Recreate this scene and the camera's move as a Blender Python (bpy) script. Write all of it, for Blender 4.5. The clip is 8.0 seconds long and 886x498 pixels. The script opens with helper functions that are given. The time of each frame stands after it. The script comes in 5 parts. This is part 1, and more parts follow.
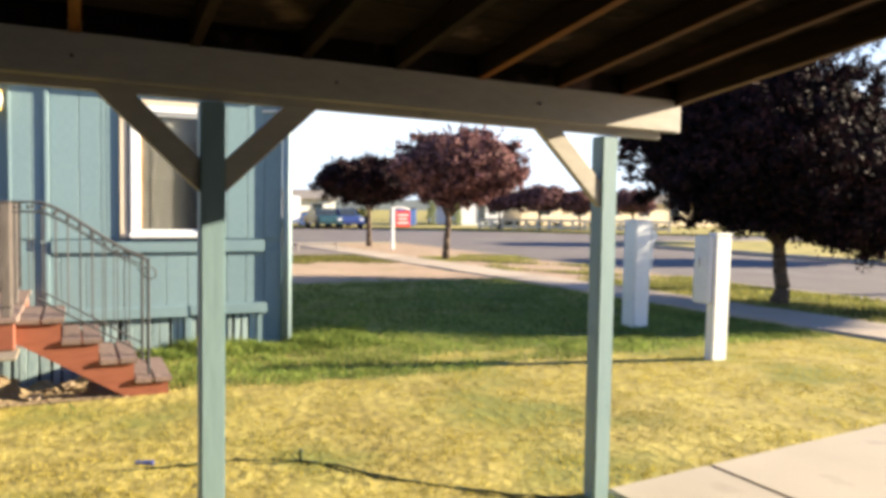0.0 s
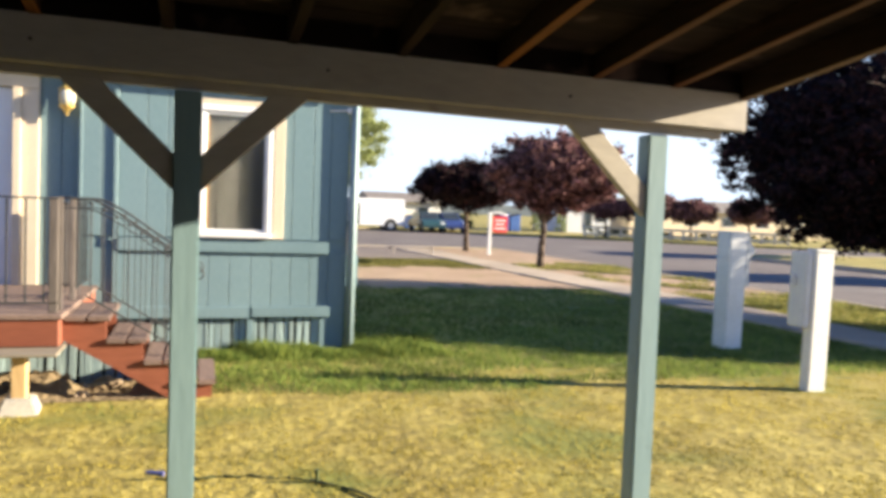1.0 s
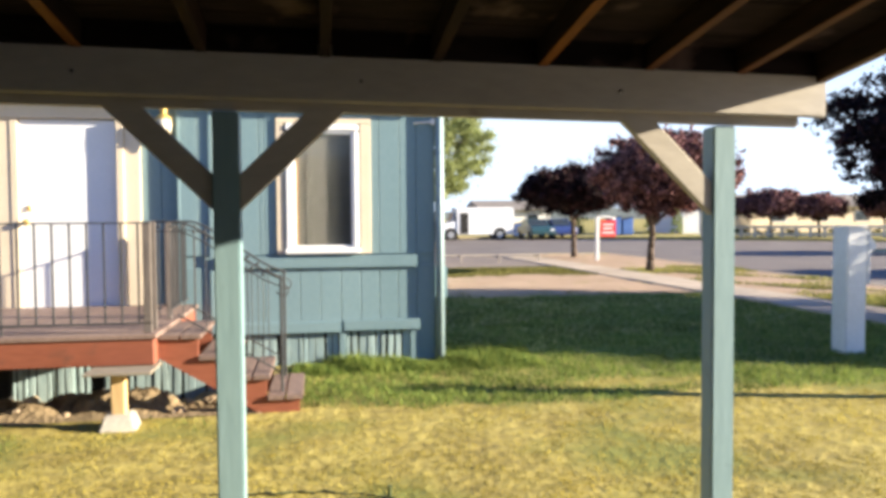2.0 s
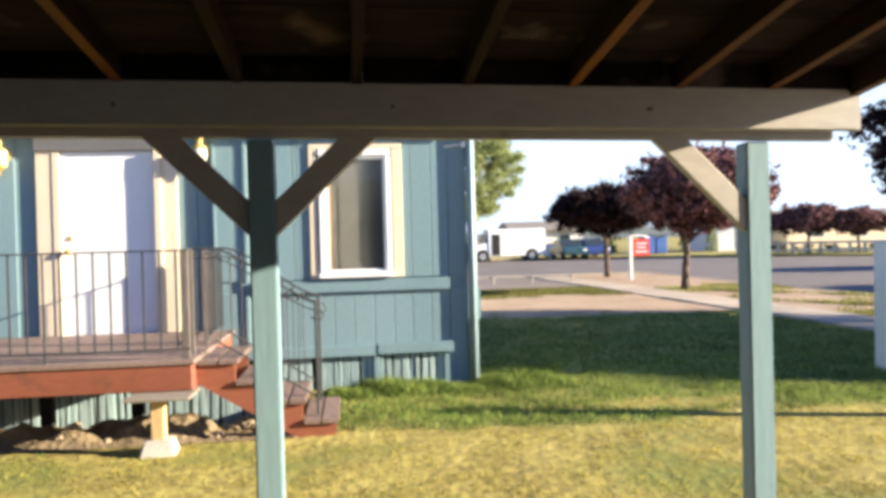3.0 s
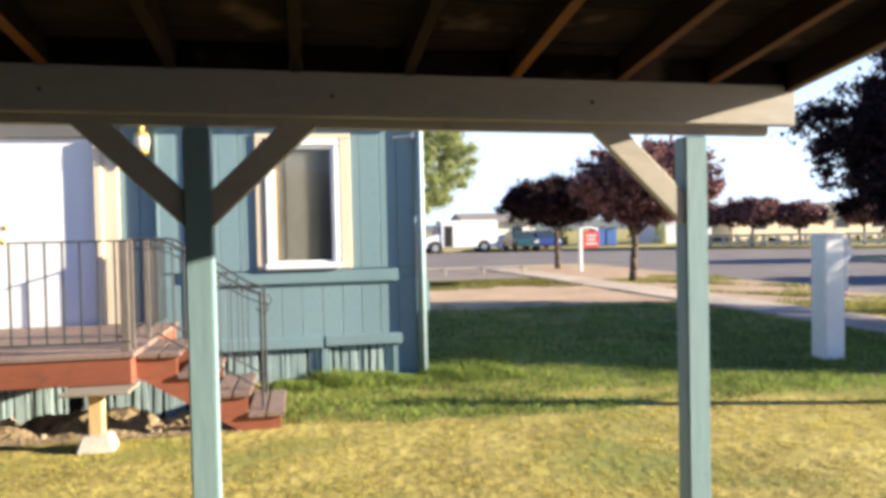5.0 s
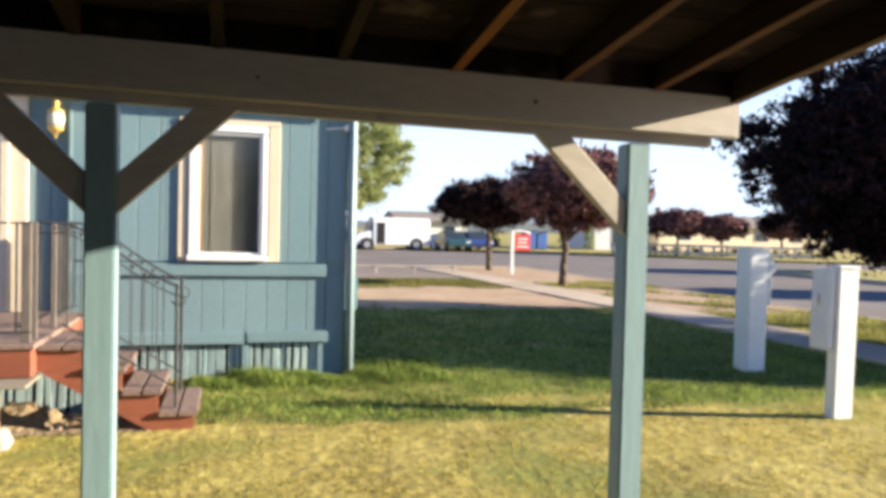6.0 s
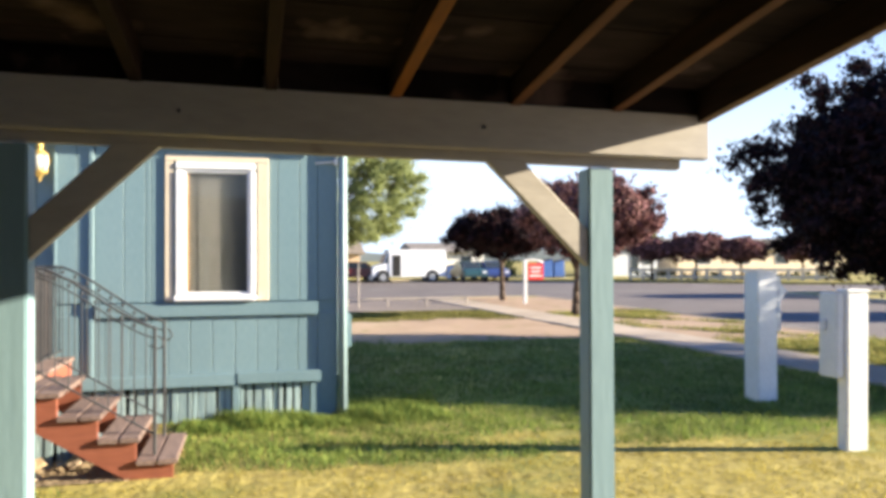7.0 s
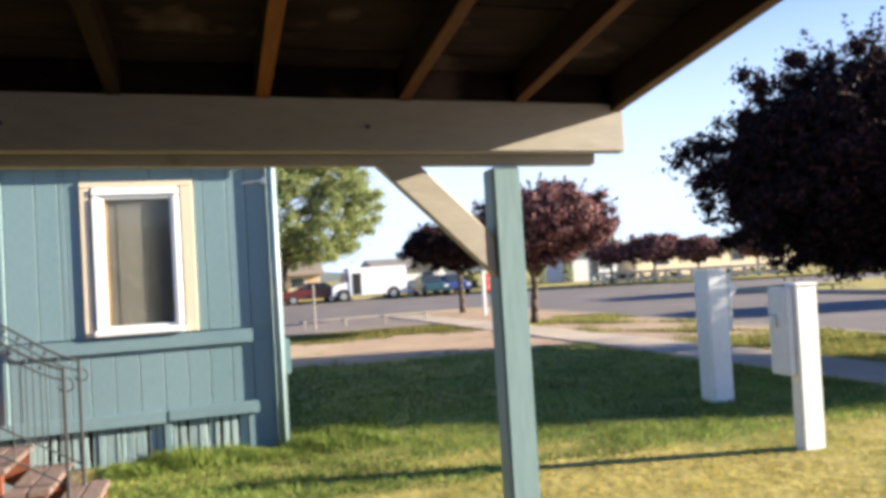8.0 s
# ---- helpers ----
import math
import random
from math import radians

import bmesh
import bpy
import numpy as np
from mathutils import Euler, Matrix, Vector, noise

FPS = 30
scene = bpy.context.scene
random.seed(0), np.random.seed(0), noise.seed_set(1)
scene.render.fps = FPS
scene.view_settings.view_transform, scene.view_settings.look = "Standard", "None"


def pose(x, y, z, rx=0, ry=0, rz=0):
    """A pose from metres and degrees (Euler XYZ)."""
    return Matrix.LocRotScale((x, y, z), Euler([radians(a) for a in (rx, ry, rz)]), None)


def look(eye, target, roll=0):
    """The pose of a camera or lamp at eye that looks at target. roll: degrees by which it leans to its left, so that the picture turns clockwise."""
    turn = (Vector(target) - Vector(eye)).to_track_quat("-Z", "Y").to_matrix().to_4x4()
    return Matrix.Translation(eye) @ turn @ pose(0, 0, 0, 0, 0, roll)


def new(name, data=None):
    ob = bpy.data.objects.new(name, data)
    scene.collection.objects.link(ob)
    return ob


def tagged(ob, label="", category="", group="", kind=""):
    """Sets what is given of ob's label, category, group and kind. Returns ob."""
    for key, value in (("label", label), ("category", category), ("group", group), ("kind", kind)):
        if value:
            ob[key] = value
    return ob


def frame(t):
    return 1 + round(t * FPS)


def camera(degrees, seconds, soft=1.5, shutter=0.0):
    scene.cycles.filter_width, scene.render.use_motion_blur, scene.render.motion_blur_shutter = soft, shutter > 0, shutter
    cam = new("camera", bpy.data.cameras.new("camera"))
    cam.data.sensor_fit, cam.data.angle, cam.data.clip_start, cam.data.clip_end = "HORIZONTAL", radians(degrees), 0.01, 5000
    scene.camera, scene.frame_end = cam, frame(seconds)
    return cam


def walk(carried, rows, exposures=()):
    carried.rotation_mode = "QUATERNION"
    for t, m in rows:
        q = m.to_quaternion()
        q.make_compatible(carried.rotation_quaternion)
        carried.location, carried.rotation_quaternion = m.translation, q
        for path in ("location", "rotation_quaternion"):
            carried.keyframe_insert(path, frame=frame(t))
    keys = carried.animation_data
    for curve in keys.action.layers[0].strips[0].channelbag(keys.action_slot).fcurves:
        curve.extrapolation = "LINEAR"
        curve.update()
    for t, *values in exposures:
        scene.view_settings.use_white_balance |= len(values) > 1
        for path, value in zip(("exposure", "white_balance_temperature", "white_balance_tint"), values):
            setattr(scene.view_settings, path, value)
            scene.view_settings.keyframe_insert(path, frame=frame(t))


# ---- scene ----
cam = camera(59.7, 8.0, soft=3.9, shutter=0.15)
PATH = [
    (0, (-0.759, -0.127, 1.428), (0.104, 1.674, 1.324), 0.9),
    (0.5, (-0.48, 0.019, 1.454), (0.394, 1.816, 1.359), 0.9),
    (1, (-0.234, 0.089, 1.439), (0.369, 1.993, 1.341), 2.2),
    (1.5, (-0.001, 0.134, 1.445), (0.31, 2.108, 1.365), 0.3),
    (1.7, (0.023, 0.135, 1.444), (0.35, 2.106, 1.353), -0.6),
    (2.8, (0.045, 0.135, 1.445), (0.296, 2.119, 1.422), -0.1),
    (3, (0.029, 0.119, 1.443), (0.266, 2.104, 1.422), -1.5),
    (3.5, (0.034, 0.117, 1.449), (0.33, 2.095, 1.447), 0.5),
    (4, (0.048, 0.135, 1.44), (0.417, 2.099, 1.365), 0.9),
    (4.2, (0.059, 0.131, 1.443), (0.408, 2.1, 1.404), -0.3),
    (5.3, (0.096, 0.136, 1.444), (0.454, 2.104, 1.396), -1.3),
    (5.5, (0.121, 0.154, 1.447), (0.513, 2.114, 1.403), -0.0),
    (6, (0.119, 0.308, 1.453), (0.647, 2.237, 1.401), 1.4),
    (6.5, (0.211, 0.414, 1.473), (0.9, 2.291, 1.494), -0.1),
    (7, (0.405, 0.432, 1.474), (0.884, 2.374, 1.501), -0.2),
    (7.5, (0.56, 0.433, 1.465), (1.019, 2.38, 1.448), -2.5),
    (8, (0.692, 0.667, 1.473), (1.265, 2.582, 1.534), -3.5),
]
walk(cam, [(t, look(eye, target, roll)) for t, eye, target, roll in PATH], ((0.0, 2.03, 7150, 10), (0.5, 1.94, 7100, 10), (1.0, 1.82, 6900, 10), (1.7, 1.88, 6700, 10), (3.0, 1.94, 6600, 10), (4.0, 1.91, 6600, 10), (5.5, 1.88, 6600, 10), (6.0, 1.81, 6650, 10), (6.6, 1.97, 6600, 10), (8.0, 1.8, 6500, 10)))

# ---------------------------------------------------------------- light
SUN_TO = Vector((0.935, -0.235, 0.275)).normalized()
world = bpy.data.worlds.new("sky_world")
scene.world = world
world.use_nodes = True
wn = world.node_tree.nodes
wn.clear()
sky = wn.new("ShaderNodeTexSky")
sky.sky_type = "NISHITA"
sky.sun_disc = False
sky.sun_elevation = math.asin(SUN_TO.z)
sky.sun_rotation = math.atan2(SUN_TO.x, SUN_TO.y)
sky.altitude = 300.0
sky.air_density = 1.0
sky.dust_density = 0.3
sky.ozone_density = 2.0
wl = world.node_tree.links
skyd = wn.new("ShaderNodeVectorMath")
skyd.operation = "MULTIPLY"
skyd.inputs[1].default_value = (0.013, 0.034, 0.07)
wl.new(sky.outputs["Color"], skyd.inputs[0])
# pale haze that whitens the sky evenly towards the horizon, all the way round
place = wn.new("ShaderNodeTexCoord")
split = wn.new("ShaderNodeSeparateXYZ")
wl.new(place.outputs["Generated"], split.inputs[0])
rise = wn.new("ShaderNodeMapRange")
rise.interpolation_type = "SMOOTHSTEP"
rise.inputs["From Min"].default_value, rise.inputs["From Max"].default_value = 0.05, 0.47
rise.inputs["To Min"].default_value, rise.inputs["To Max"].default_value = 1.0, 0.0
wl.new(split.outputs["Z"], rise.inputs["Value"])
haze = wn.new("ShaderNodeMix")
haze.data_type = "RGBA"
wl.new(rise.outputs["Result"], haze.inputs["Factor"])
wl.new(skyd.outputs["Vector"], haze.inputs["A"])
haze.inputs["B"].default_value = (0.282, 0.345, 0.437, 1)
back = wn.new("ShaderNodeBackground")
wout = wn.new("ShaderNodeOutputWorld")
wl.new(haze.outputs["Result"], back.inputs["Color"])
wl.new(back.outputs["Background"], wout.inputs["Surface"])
lamp = bpy.data.lights.new("sun", "SUN")
lamp.energy, lamp.angle, lamp.color = 5.2, radians(0.6), (1.0, 0.885, 0.69)
sun = new("sun", lamp)
sun.matrix_world = look(SUN_TO * 60, (0, 0, 0))

# ---------------------------------------------------------------- materials


def material(name, dark, light, rough=0.7, grain=30.0, big=2.0, bump=0.2, metal=0.0, stretch=(1, 1, 1), spread=0.12, stain=None, stain_size=1.5, stain_cut=0.6, spec=0.4, depth=0.01):
    """Two scales of noise between two colours, an optional stain colour, a grain bump, and a small change from piece to piece."""
    m = bpy.data.materials.new(name)
    m.use_nodes = True
    nt = m.node_tree
    n, lk = nt.nodes, nt.links
    p = n["Principled BSDF"]
    geo = n.new("ShaderNodeNewGeometry")
    mp = n.new("ShaderNodeMapping")
    mp.inputs["Scale"].default_value = stretch
    lk.new(geo.outputs["Position"], mp.inputs["Vector"])
    fine = n.new("ShaderNodeTexNoise")
    fine.inputs["Scale"].default_value = grain
    fine.inputs["Detail"].default_value = 5
    lk.new(mp.outputs["Vector"], fine.inputs["Vector"])
    wide = n.new("ShaderNodeTexNoise")
    wide.inputs["Scale"].default_value = big
    wide.inputs["Detail"].default_value = 4
    lk.new(mp.outputs["Vector"], wide.inputs["Vector"])
    mixf = n.new("ShaderNodeMath")
    mixf.operation = "MULTIPLY_ADD"
    mixf.inputs[1].default_value = 0.5
    lk.new(fine.outputs["Fac"], mixf.inputs[0])
    half = n.new("ShaderNodeMath")
    half.operation = "MULTIPLY"
    half.inputs[1].default_value = 0.5
    lk.new(wide.outputs["Fac"], half.inputs[0])
    lk.new(half.outputs[0], mixf.inputs[2])
    span = n.new("ShaderNodeMapRange")
    span.inputs["From Min"].default_value, span.inputs["From Max"].default_value = 0.32, 0.68
    lk.new(mixf.outputs[0], span.inputs["Value"])
    col = n.new("ShaderNodeMix")
    col.data_type = "RGBA"
    col.inputs["A"].default_value, col.inputs["B"].default_value = (*dark, 1), (*light, 1)
    lk.new(span.outputs["Result"], col.inputs["Factor"])
    last = col.outputs["Result"]
    if stain:
        sn = n.new("ShaderNodeTexNoise")
        sn.inputs["Scale"].default_value = stain_size
        sn.inputs["Detail"].default_value = 6
        lk.new(geo.outputs["Position"], sn.inputs["Vector"])
        cut = n.new("ShaderNodeMapRange")
        cut.inputs["From Min"].default_value, cut.inputs["From Max"].default_value = stain_cut, stain_cut + 0.12
        lk.new(sn.outputs["Fac"], cut.inputs["Value"])
        sm = n.new("ShaderNodeMix")
        sm.data_type = "RGBA"
        lk.new(cut.outputs["Result"], sm.inputs["Factor"])
        lk.new(last, sm.inputs["A"])
        sm.inputs["B"].default_value = (*stain, 1)
        last = sm.outputs["Result"]
    if spread:
        info = n.new("ShaderNodeObjectInfo")
        vr = n.new("ShaderNodeMapRange")
        vr.inputs["To Min"].default_value, vr.inputs["To Max"].default_value = 1 - spread, 1 + spread
        lk.new(info.outputs["Random"], vr.inputs["Value"])
        hsv = n.new("ShaderNodeHueSaturation")
        lk.new(vr.outputs["Result"], hsv.inputs["Value"])
        lk.new(last, hsv.inputs["Color"])
        last = hsv.outputs["Color"]
    lk.new(last, p.inputs["Base Color"])
    rr = n.new("ShaderNodeMapRange")
    rr.inputs["To Min"].default_value, rr.inputs["To Max"].default_value = max(rough - 0.1, 0.02), min(rough + 0.1, 1)
    lk.new(wide.outputs["Fac"], rr.inputs["Value"])
    lk.new(rr.outputs["Result"], p.inputs["Roughness"])
    p.inputs["Metallic"].default_value = metal
    p.inputs["Specular IOR Level"].default_value = spec
    if bump:
        b = n.new("ShaderNodeBump")
        b.inputs["Strength"].default_value = bump
        b.inputs["Distance"].default_value = depth
        lk.new(fine.outputs["Fac"], b.inputs["Height"])
        lk.new(b.outputs["Normal"], p.inputs["Normal"])
    return m


def leaf_material(name, dark, light, pass_light=0.35, spread=0.3, odds=1.0, tuft=7.0):
    """Leaf: colour from island to island, light passing through the blade."""
    m = bpy.data.materials.new(name)
    m.use_nodes = True
    nt = m.node_tree
    n, lk = nt.nodes, nt.links
    p = n["Principled BSDF"]
    geo = n.new("ShaderNodeNewGeometry")
    col = n.new("ShaderNodeMix")
    col.data_type = "RGBA"
    col.inputs["A"].default_value, col.inputs["B"].default_value = (*dark, 1), (*light, 1)
    skew = n.new("ShaderNodeMath")
    skew.operation = "POWER"
    skew.inputs[1].default_value = odds
    lk.new(geo.outputs["Random Per Island"], skew.inputs[0])
    lk.new(skew.outputs[0], col.inputs["Factor"])
    wide = n.new("ShaderNodeTexNoise")
    wide.inputs["Scale"].default_value = 0.9
    lk.new(geo.outputs["Position"], wide.inputs["Vector"])
    vr = n.new("ShaderNodeMapRange")
    vr.inputs["From Min"].default_value, vr.inputs["From Max"].default_value = 0.3, 0.7
    vr.inputs["To Min"].default_value, vr.inputs["To Max"].default_value = 1 - spread, 1 + spread
    lk.new(wide.outputs["Fac"], vr.inputs["Value"])
    clump = n.new("ShaderNodeTexNoise")
    clump.inputs["Scale"].default_value = tuft
    lk.new(geo.outputs["Position"], clump.inputs["Vector"])
    cr_ = n.new("ShaderNodeMapRange")
    cr_.inputs["From Min"].default_value, cr_.inputs["From Max"].default_value = 0.35, 0.65
    cr_.inputs["To Min"].default_value, cr_.inputs["To Max"].default_value = 1 - spread * 0.8, 1 + spread * 0.5
    lk.new(clump.outputs["Fac"], cr_.inputs["Value"])
    both = n.new("ShaderNodeMath")
    both.operation = "MULTIPLY"
    lk.new(vr.outputs["Result"], both.inputs[0])
    lk.new(cr_.outputs["Result"], both.inputs[1])
    hsv = n.new("ShaderNodeHueSaturation")
    lk.new(both.outputs[0], hsv.inputs["Value"])
    lk.new(col.outputs["Result"], hsv.inputs["Color"])
    lk.new(hsv.outputs["Color"], p.inputs["Base Color"])
    p.inputs["Roughness"].default_value = 0.6
    p.inputs["Specular IOR Level"].default_value = 0.06
    tr = n.new("ShaderNodeBsdfTranslucent")
    lk.new(hsv.outputs["Color"], tr.inputs["Color"])
    mx = n.new("ShaderNodeMixShader")
    mx.inputs[0].default_value = pass_light
    lk.new(p.outputs["BSDF"], mx.inputs[1])
    lk.new(tr.outputs["BSDF"], mx.inputs[2])
    lk.new(mx.outputs[0], n["Material Output"].inputs["Surface"])
    return m


M_TEAL = material("teal_house_paint", (0.14, 0.229, 0.259), (0.192, 0.286, 0.314), 0.6, 60, 1.2, 0.15, stretch=(1, 1, 0.25), spread=0.05)
# house teal lightened to show the sun-facing corner post as sunlit
M_SUNTEAL = material("sunlit_teal_corner_paint", (0.24, 0.335, 0.36), (0.32, 0.42, 0.44), 0.5, 60, 1.2, 0.1, stretch=(1, 1, 0.25), spread=0.0)
M_TEALPOST = material("teal_post_paint", (0.2, 0.308, 0.335), (0.235, 0.35, 0.375), 0.5, 40, 2.5, 0.12, stretch=(1, 1, 0.2), spread=0.02, stain=(0.16, 0.245, 0.255), stain_size=9, stain_cut=0.64)
M_BEIGE = material("beige_beam_paint", (0.38, 0.34, 0.288), (0.475, 0.43, 0.362), 0.6, 40, 2.0, 0.2, stretch=(0.3, 1, 1), spread=0.03, stain=(0.24, 0.19, 0.15), stain_size=7, stain_cut=0.68)
M_CREAM = material("cream_trim_paint", (0.6, 0.5, 0.37), (0.7, 0.6, 0.46), 0.55, 50, 3, 0.15, spread=0.03)
M_WHITE = material("white_vinyl", (0.74, 0.74, 0.74), (0.82, 0.82, 0.82), 0.4, 40, 3, 0.03, spread=0.0)
M_DOOR = material("white_door_paint", (0.72, 0.73, 0.75), (0.8, 0.8, 0.81), 0.45, 30, 2, 0.04, spread=0.0)
M_PED = material("white_pedestal_paint", (0.66, 0.66, 0.63), (0.8, 0.8, 0.78), 0.5, 30, 3, 0.08, spread=0.0, stain=(0.5, 0.47, 0.4), stain_size=6, stain_cut=0.68)
M_CONC = material("pale_concrete", (0.38, 0.325, 0.245), (0.47, 0.405, 0.31), 0.85, 90, 1.3, 0.3, spread=0.04, stain=(0.33, 0.28, 0.215), stain_size=2.5, stain_cut=0.62)
M_WALK = material("tan_sidewalk_concrete", (0.4, 0.32, 0.245), (0.5, 0.42, 0.335), 0.85, 90, 1.3, 0.3, spread=0.06, stain=(0.33, 0.27, 0.21), stain_size=2.5, stain_cut=0.6)
M_ASPH = material("worn_asphalt", (0.115, 0.097, 0.09), (0.19, 0.162, 0.15), 0.85, 120, 0.4, 0.4, spread=0.0, stain=(0.19, 0.17, 0.155), stain_size=0.35, stain_cut=0.55)
M_SOIL = material("lawn_soil", (0.185, 0.14, 0.034), (0.52, 0.43, 0.115), 0.95, 11, 1.6, 1.0, spread=0.0, stain=(0.18, 0.19, 0.038), stain_size=0.7, stain_cut=0.5, depth=0.022)
M_DIRT = material("bare_pinkish_dirt", (0.34, 0.23, 0.15), (0.46, 0.33, 0.23), 0.95, 30, 0.8, 0.5, spread=0.0, stain=(0.22, 0.2, 0.07), stain_size=1.3, stain_cut=0.6, depth=0.03)
# rafter sides are darkened as shade; lower edges hold bounce light in their colour
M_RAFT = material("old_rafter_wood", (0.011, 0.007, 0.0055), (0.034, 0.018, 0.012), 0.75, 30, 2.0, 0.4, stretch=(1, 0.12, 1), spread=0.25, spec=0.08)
M_RAFTLIT = material("bounce_lit_rafter_edge", (0.035, 0.014, 0.006), (0.12, 0.046, 0.015), 0.7, 30, 3.0, 0.3, stretch=(1, 0.12, 1), spread=0.35, spec=0.2)
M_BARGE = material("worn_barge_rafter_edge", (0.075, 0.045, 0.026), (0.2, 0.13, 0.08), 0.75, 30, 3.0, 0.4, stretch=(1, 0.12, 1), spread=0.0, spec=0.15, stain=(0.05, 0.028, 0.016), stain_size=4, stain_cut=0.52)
M_RAFTBRIGHT = material("brightly_lit_rafter_edge", (0.075, 0.025, 0.005), (0.2, 0.068, 0.01), 0.65, 30, 3.0, 0.3, stretch=(1, 0.12, 1), spread=0.1, spec=0.2)
# lower edge colour for rafters that stay in shade
M_RAFTDARK = material("shaded_rafter_edge", (0.011, 0.007, 0.006), (0.03, 0.017, 0.012), 0.8, 30, 3.0, 0.3, stretch=(1, 0.12, 1), spread=0.3, spec=0.08)
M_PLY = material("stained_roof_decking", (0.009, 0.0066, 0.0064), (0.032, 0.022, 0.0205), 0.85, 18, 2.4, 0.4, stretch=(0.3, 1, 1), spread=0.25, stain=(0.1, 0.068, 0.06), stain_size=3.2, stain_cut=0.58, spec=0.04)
M_RED = material("red_brown_deck_stain", (0.205, 0.064, 0.036), (0.29, 0.095, 0.055), 0.6, 40, 2.5, 0.25, stretch=(0.2, 1, 1), spread=0.1, stain=(0.14, 0.06, 0.04), stain_size=5, stain_cut=0.62)
M_TREAD = material("weathered_tread_wood", (0.14, 0.095, 0.08), (0.25, 0.175, 0.145), 0.8, 35, 3.0, 0.35, stretch=(1, 0.2, 1), spread=0.12)
M_IRON = material("dull_wrought_iron", (0.026, 0.028, 0.031), (0.055, 0.058, 0.062), 0.6, 60, 6, 0.2, metal=0.0, spread=0.0)
M_BARK = material("tree_bark", (0.05, 0.035, 0.025), (0.13, 0.09, 0.065), 0.9, 25, 3, 0.9, stretch=(1, 1, 0.25), spread=0.1, depth=0.03)
M_PINE = material("raw_pine_post", (0.5, 0.33, 0.15), (0.62, 0.44, 0.23), 0.7, 40, 3, 0.2, stretch=(1, 1, 0.15), spread=0.0)
M_BLOCK = material("pier_block_concrete", (0.3, 0.28, 0.25), (0.5, 0.47, 0.41), 0.9, 60, 4, 0.4, spread=0.0)
M_BRASS = material("polished_brass", (0.66, 0.45, 0.13), (0.8, 0.58, 0.2), 0.35, 30, 6, 0.05, metal=0.55, spread=0.0)
# near-black used for painted shade; bin lids and feet share it
M_DARK = material("shade_and_bin_black", (0.012, 0.012, 0.012), (0.03, 0.028, 0.026), 0.9, 20, 2, 0.2, spread=0.0)
M_ROOF = material("grey_shingle", (0.16, 0.14, 0.125), (0.26, 0.235, 0.21), 0.9, 40, 2, 0.4, spread=0.1)
# dark plum leaf: the shaded side of the crowns is in this colour
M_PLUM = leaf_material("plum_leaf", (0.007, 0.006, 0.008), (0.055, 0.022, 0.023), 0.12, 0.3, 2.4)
# paler red copy of the same leaf, coloured as if in sun
M_PLUMSUN = leaf_material("sunlit_plum_leaf", (0.024, 0.012, 0.014), (0.4, 0.2, 0.19), 0.1, 0.35, 1.35)
M_GREENLEAF = leaf_material("green_leaf", (0.15, 0.185, 0.075), (0.42, 0.46, 0.2), 0.5)
M_GRASS = leaf_material("lawn_blade", (0.37, 0.31, 0.073), (0.47, 0.395, 0.1), 0.4, 0.26, 1.0, 8.0)
# olive blade darkened: tree shade on the back strip is in its colour
M_OLIVE = leaf_material("shaded_olive_blade", (0.09, 0.1, 0.03), (0.23, 0.205, 0.07), 0.3, 0.3)
M_VERGE = leaf_material("verge_blade", (0.13, 0.17, 0.04), (0.42, 0.37, 0.13), 0.3, 0.4)
M_GRASSG = leaf_material("tall_green_blade", (0.07, 0.14, 0.036), (0.3, 0.34, 0.08), 0.35, 0.3)

# ---------------------------------------------------------------- mesh helpers


def box_bm(x0, x1, y0, y1, z0, z1, bevel=0.0, seg=1, bm=None):
    own = bmesh.new()
    bmesh.ops.create_cube(own, size=1.0)
    for v in own.verts:
        v.co = Vector((x0 + (v.co.x + 0.5) * (x1 - x0), y0 + (v.co.y + 0.5) * (y1 - y0), z0 + (v.co.z + 0.5) * (z1 - z0)))
    if bevel:
        bmesh.ops.bevel(own, geom=own.edges[:], offset=bevel, segments=seg, affect="EDGES")
    if bm is None:
        return own
    join(bm, own)
    return bm


def join(bm, other, m=None):
    """Adds the mesh of other to bm and frees other."""
    tmp = bpy.data.meshes.new("tmp")
    if m is not None:
        other.transform(m)
    other.to_mesh(tmp)
    other.free()
    bm.from_mesh(tmp)
    bpy.data.meshes.remove(tmp)


def tube_bm(a, b, r0, r1=None, sides=8, bm=None):
    """A round bar from a to b."""
    a, b = Vector(a), Vector(b)
    own = bmesh.new()
    d = b - a
    bmesh.ops.create_cone(own, cap_ends=True, segments=sides, radius1=r0, radius2=r0 if r1 is None else r1, depth=d.length)
    own.transform(Matrix.Translation((a + b) / 2) @ d.to_track_quat("Z", "Y").to_matrix().to_4x4())
    if bm is None:
        return own
    join(bm, own)
    return bm


def prism_bm(outline, thick, m=None):
    """A flat outline of (x, z) pairs in the plane y = 0, made solid to y = thick."""
    bm = bmesh.new()
    vs = [bm.verts.new((x, 0, z)) for x, z in outline]
    f = bm.faces.new(vs)
    r = bmesh.ops.extrude_face_region(bm, geom=[f])
    for v in r["geom"]:
        if isinstance(v, bmesh.types.BMVert):
            v.co.y += thick
    bmesh.ops.recalc_face_normals(bm, faces=bm.faces[:])
    if m is not None:
        bm.transform(m)
    return bm


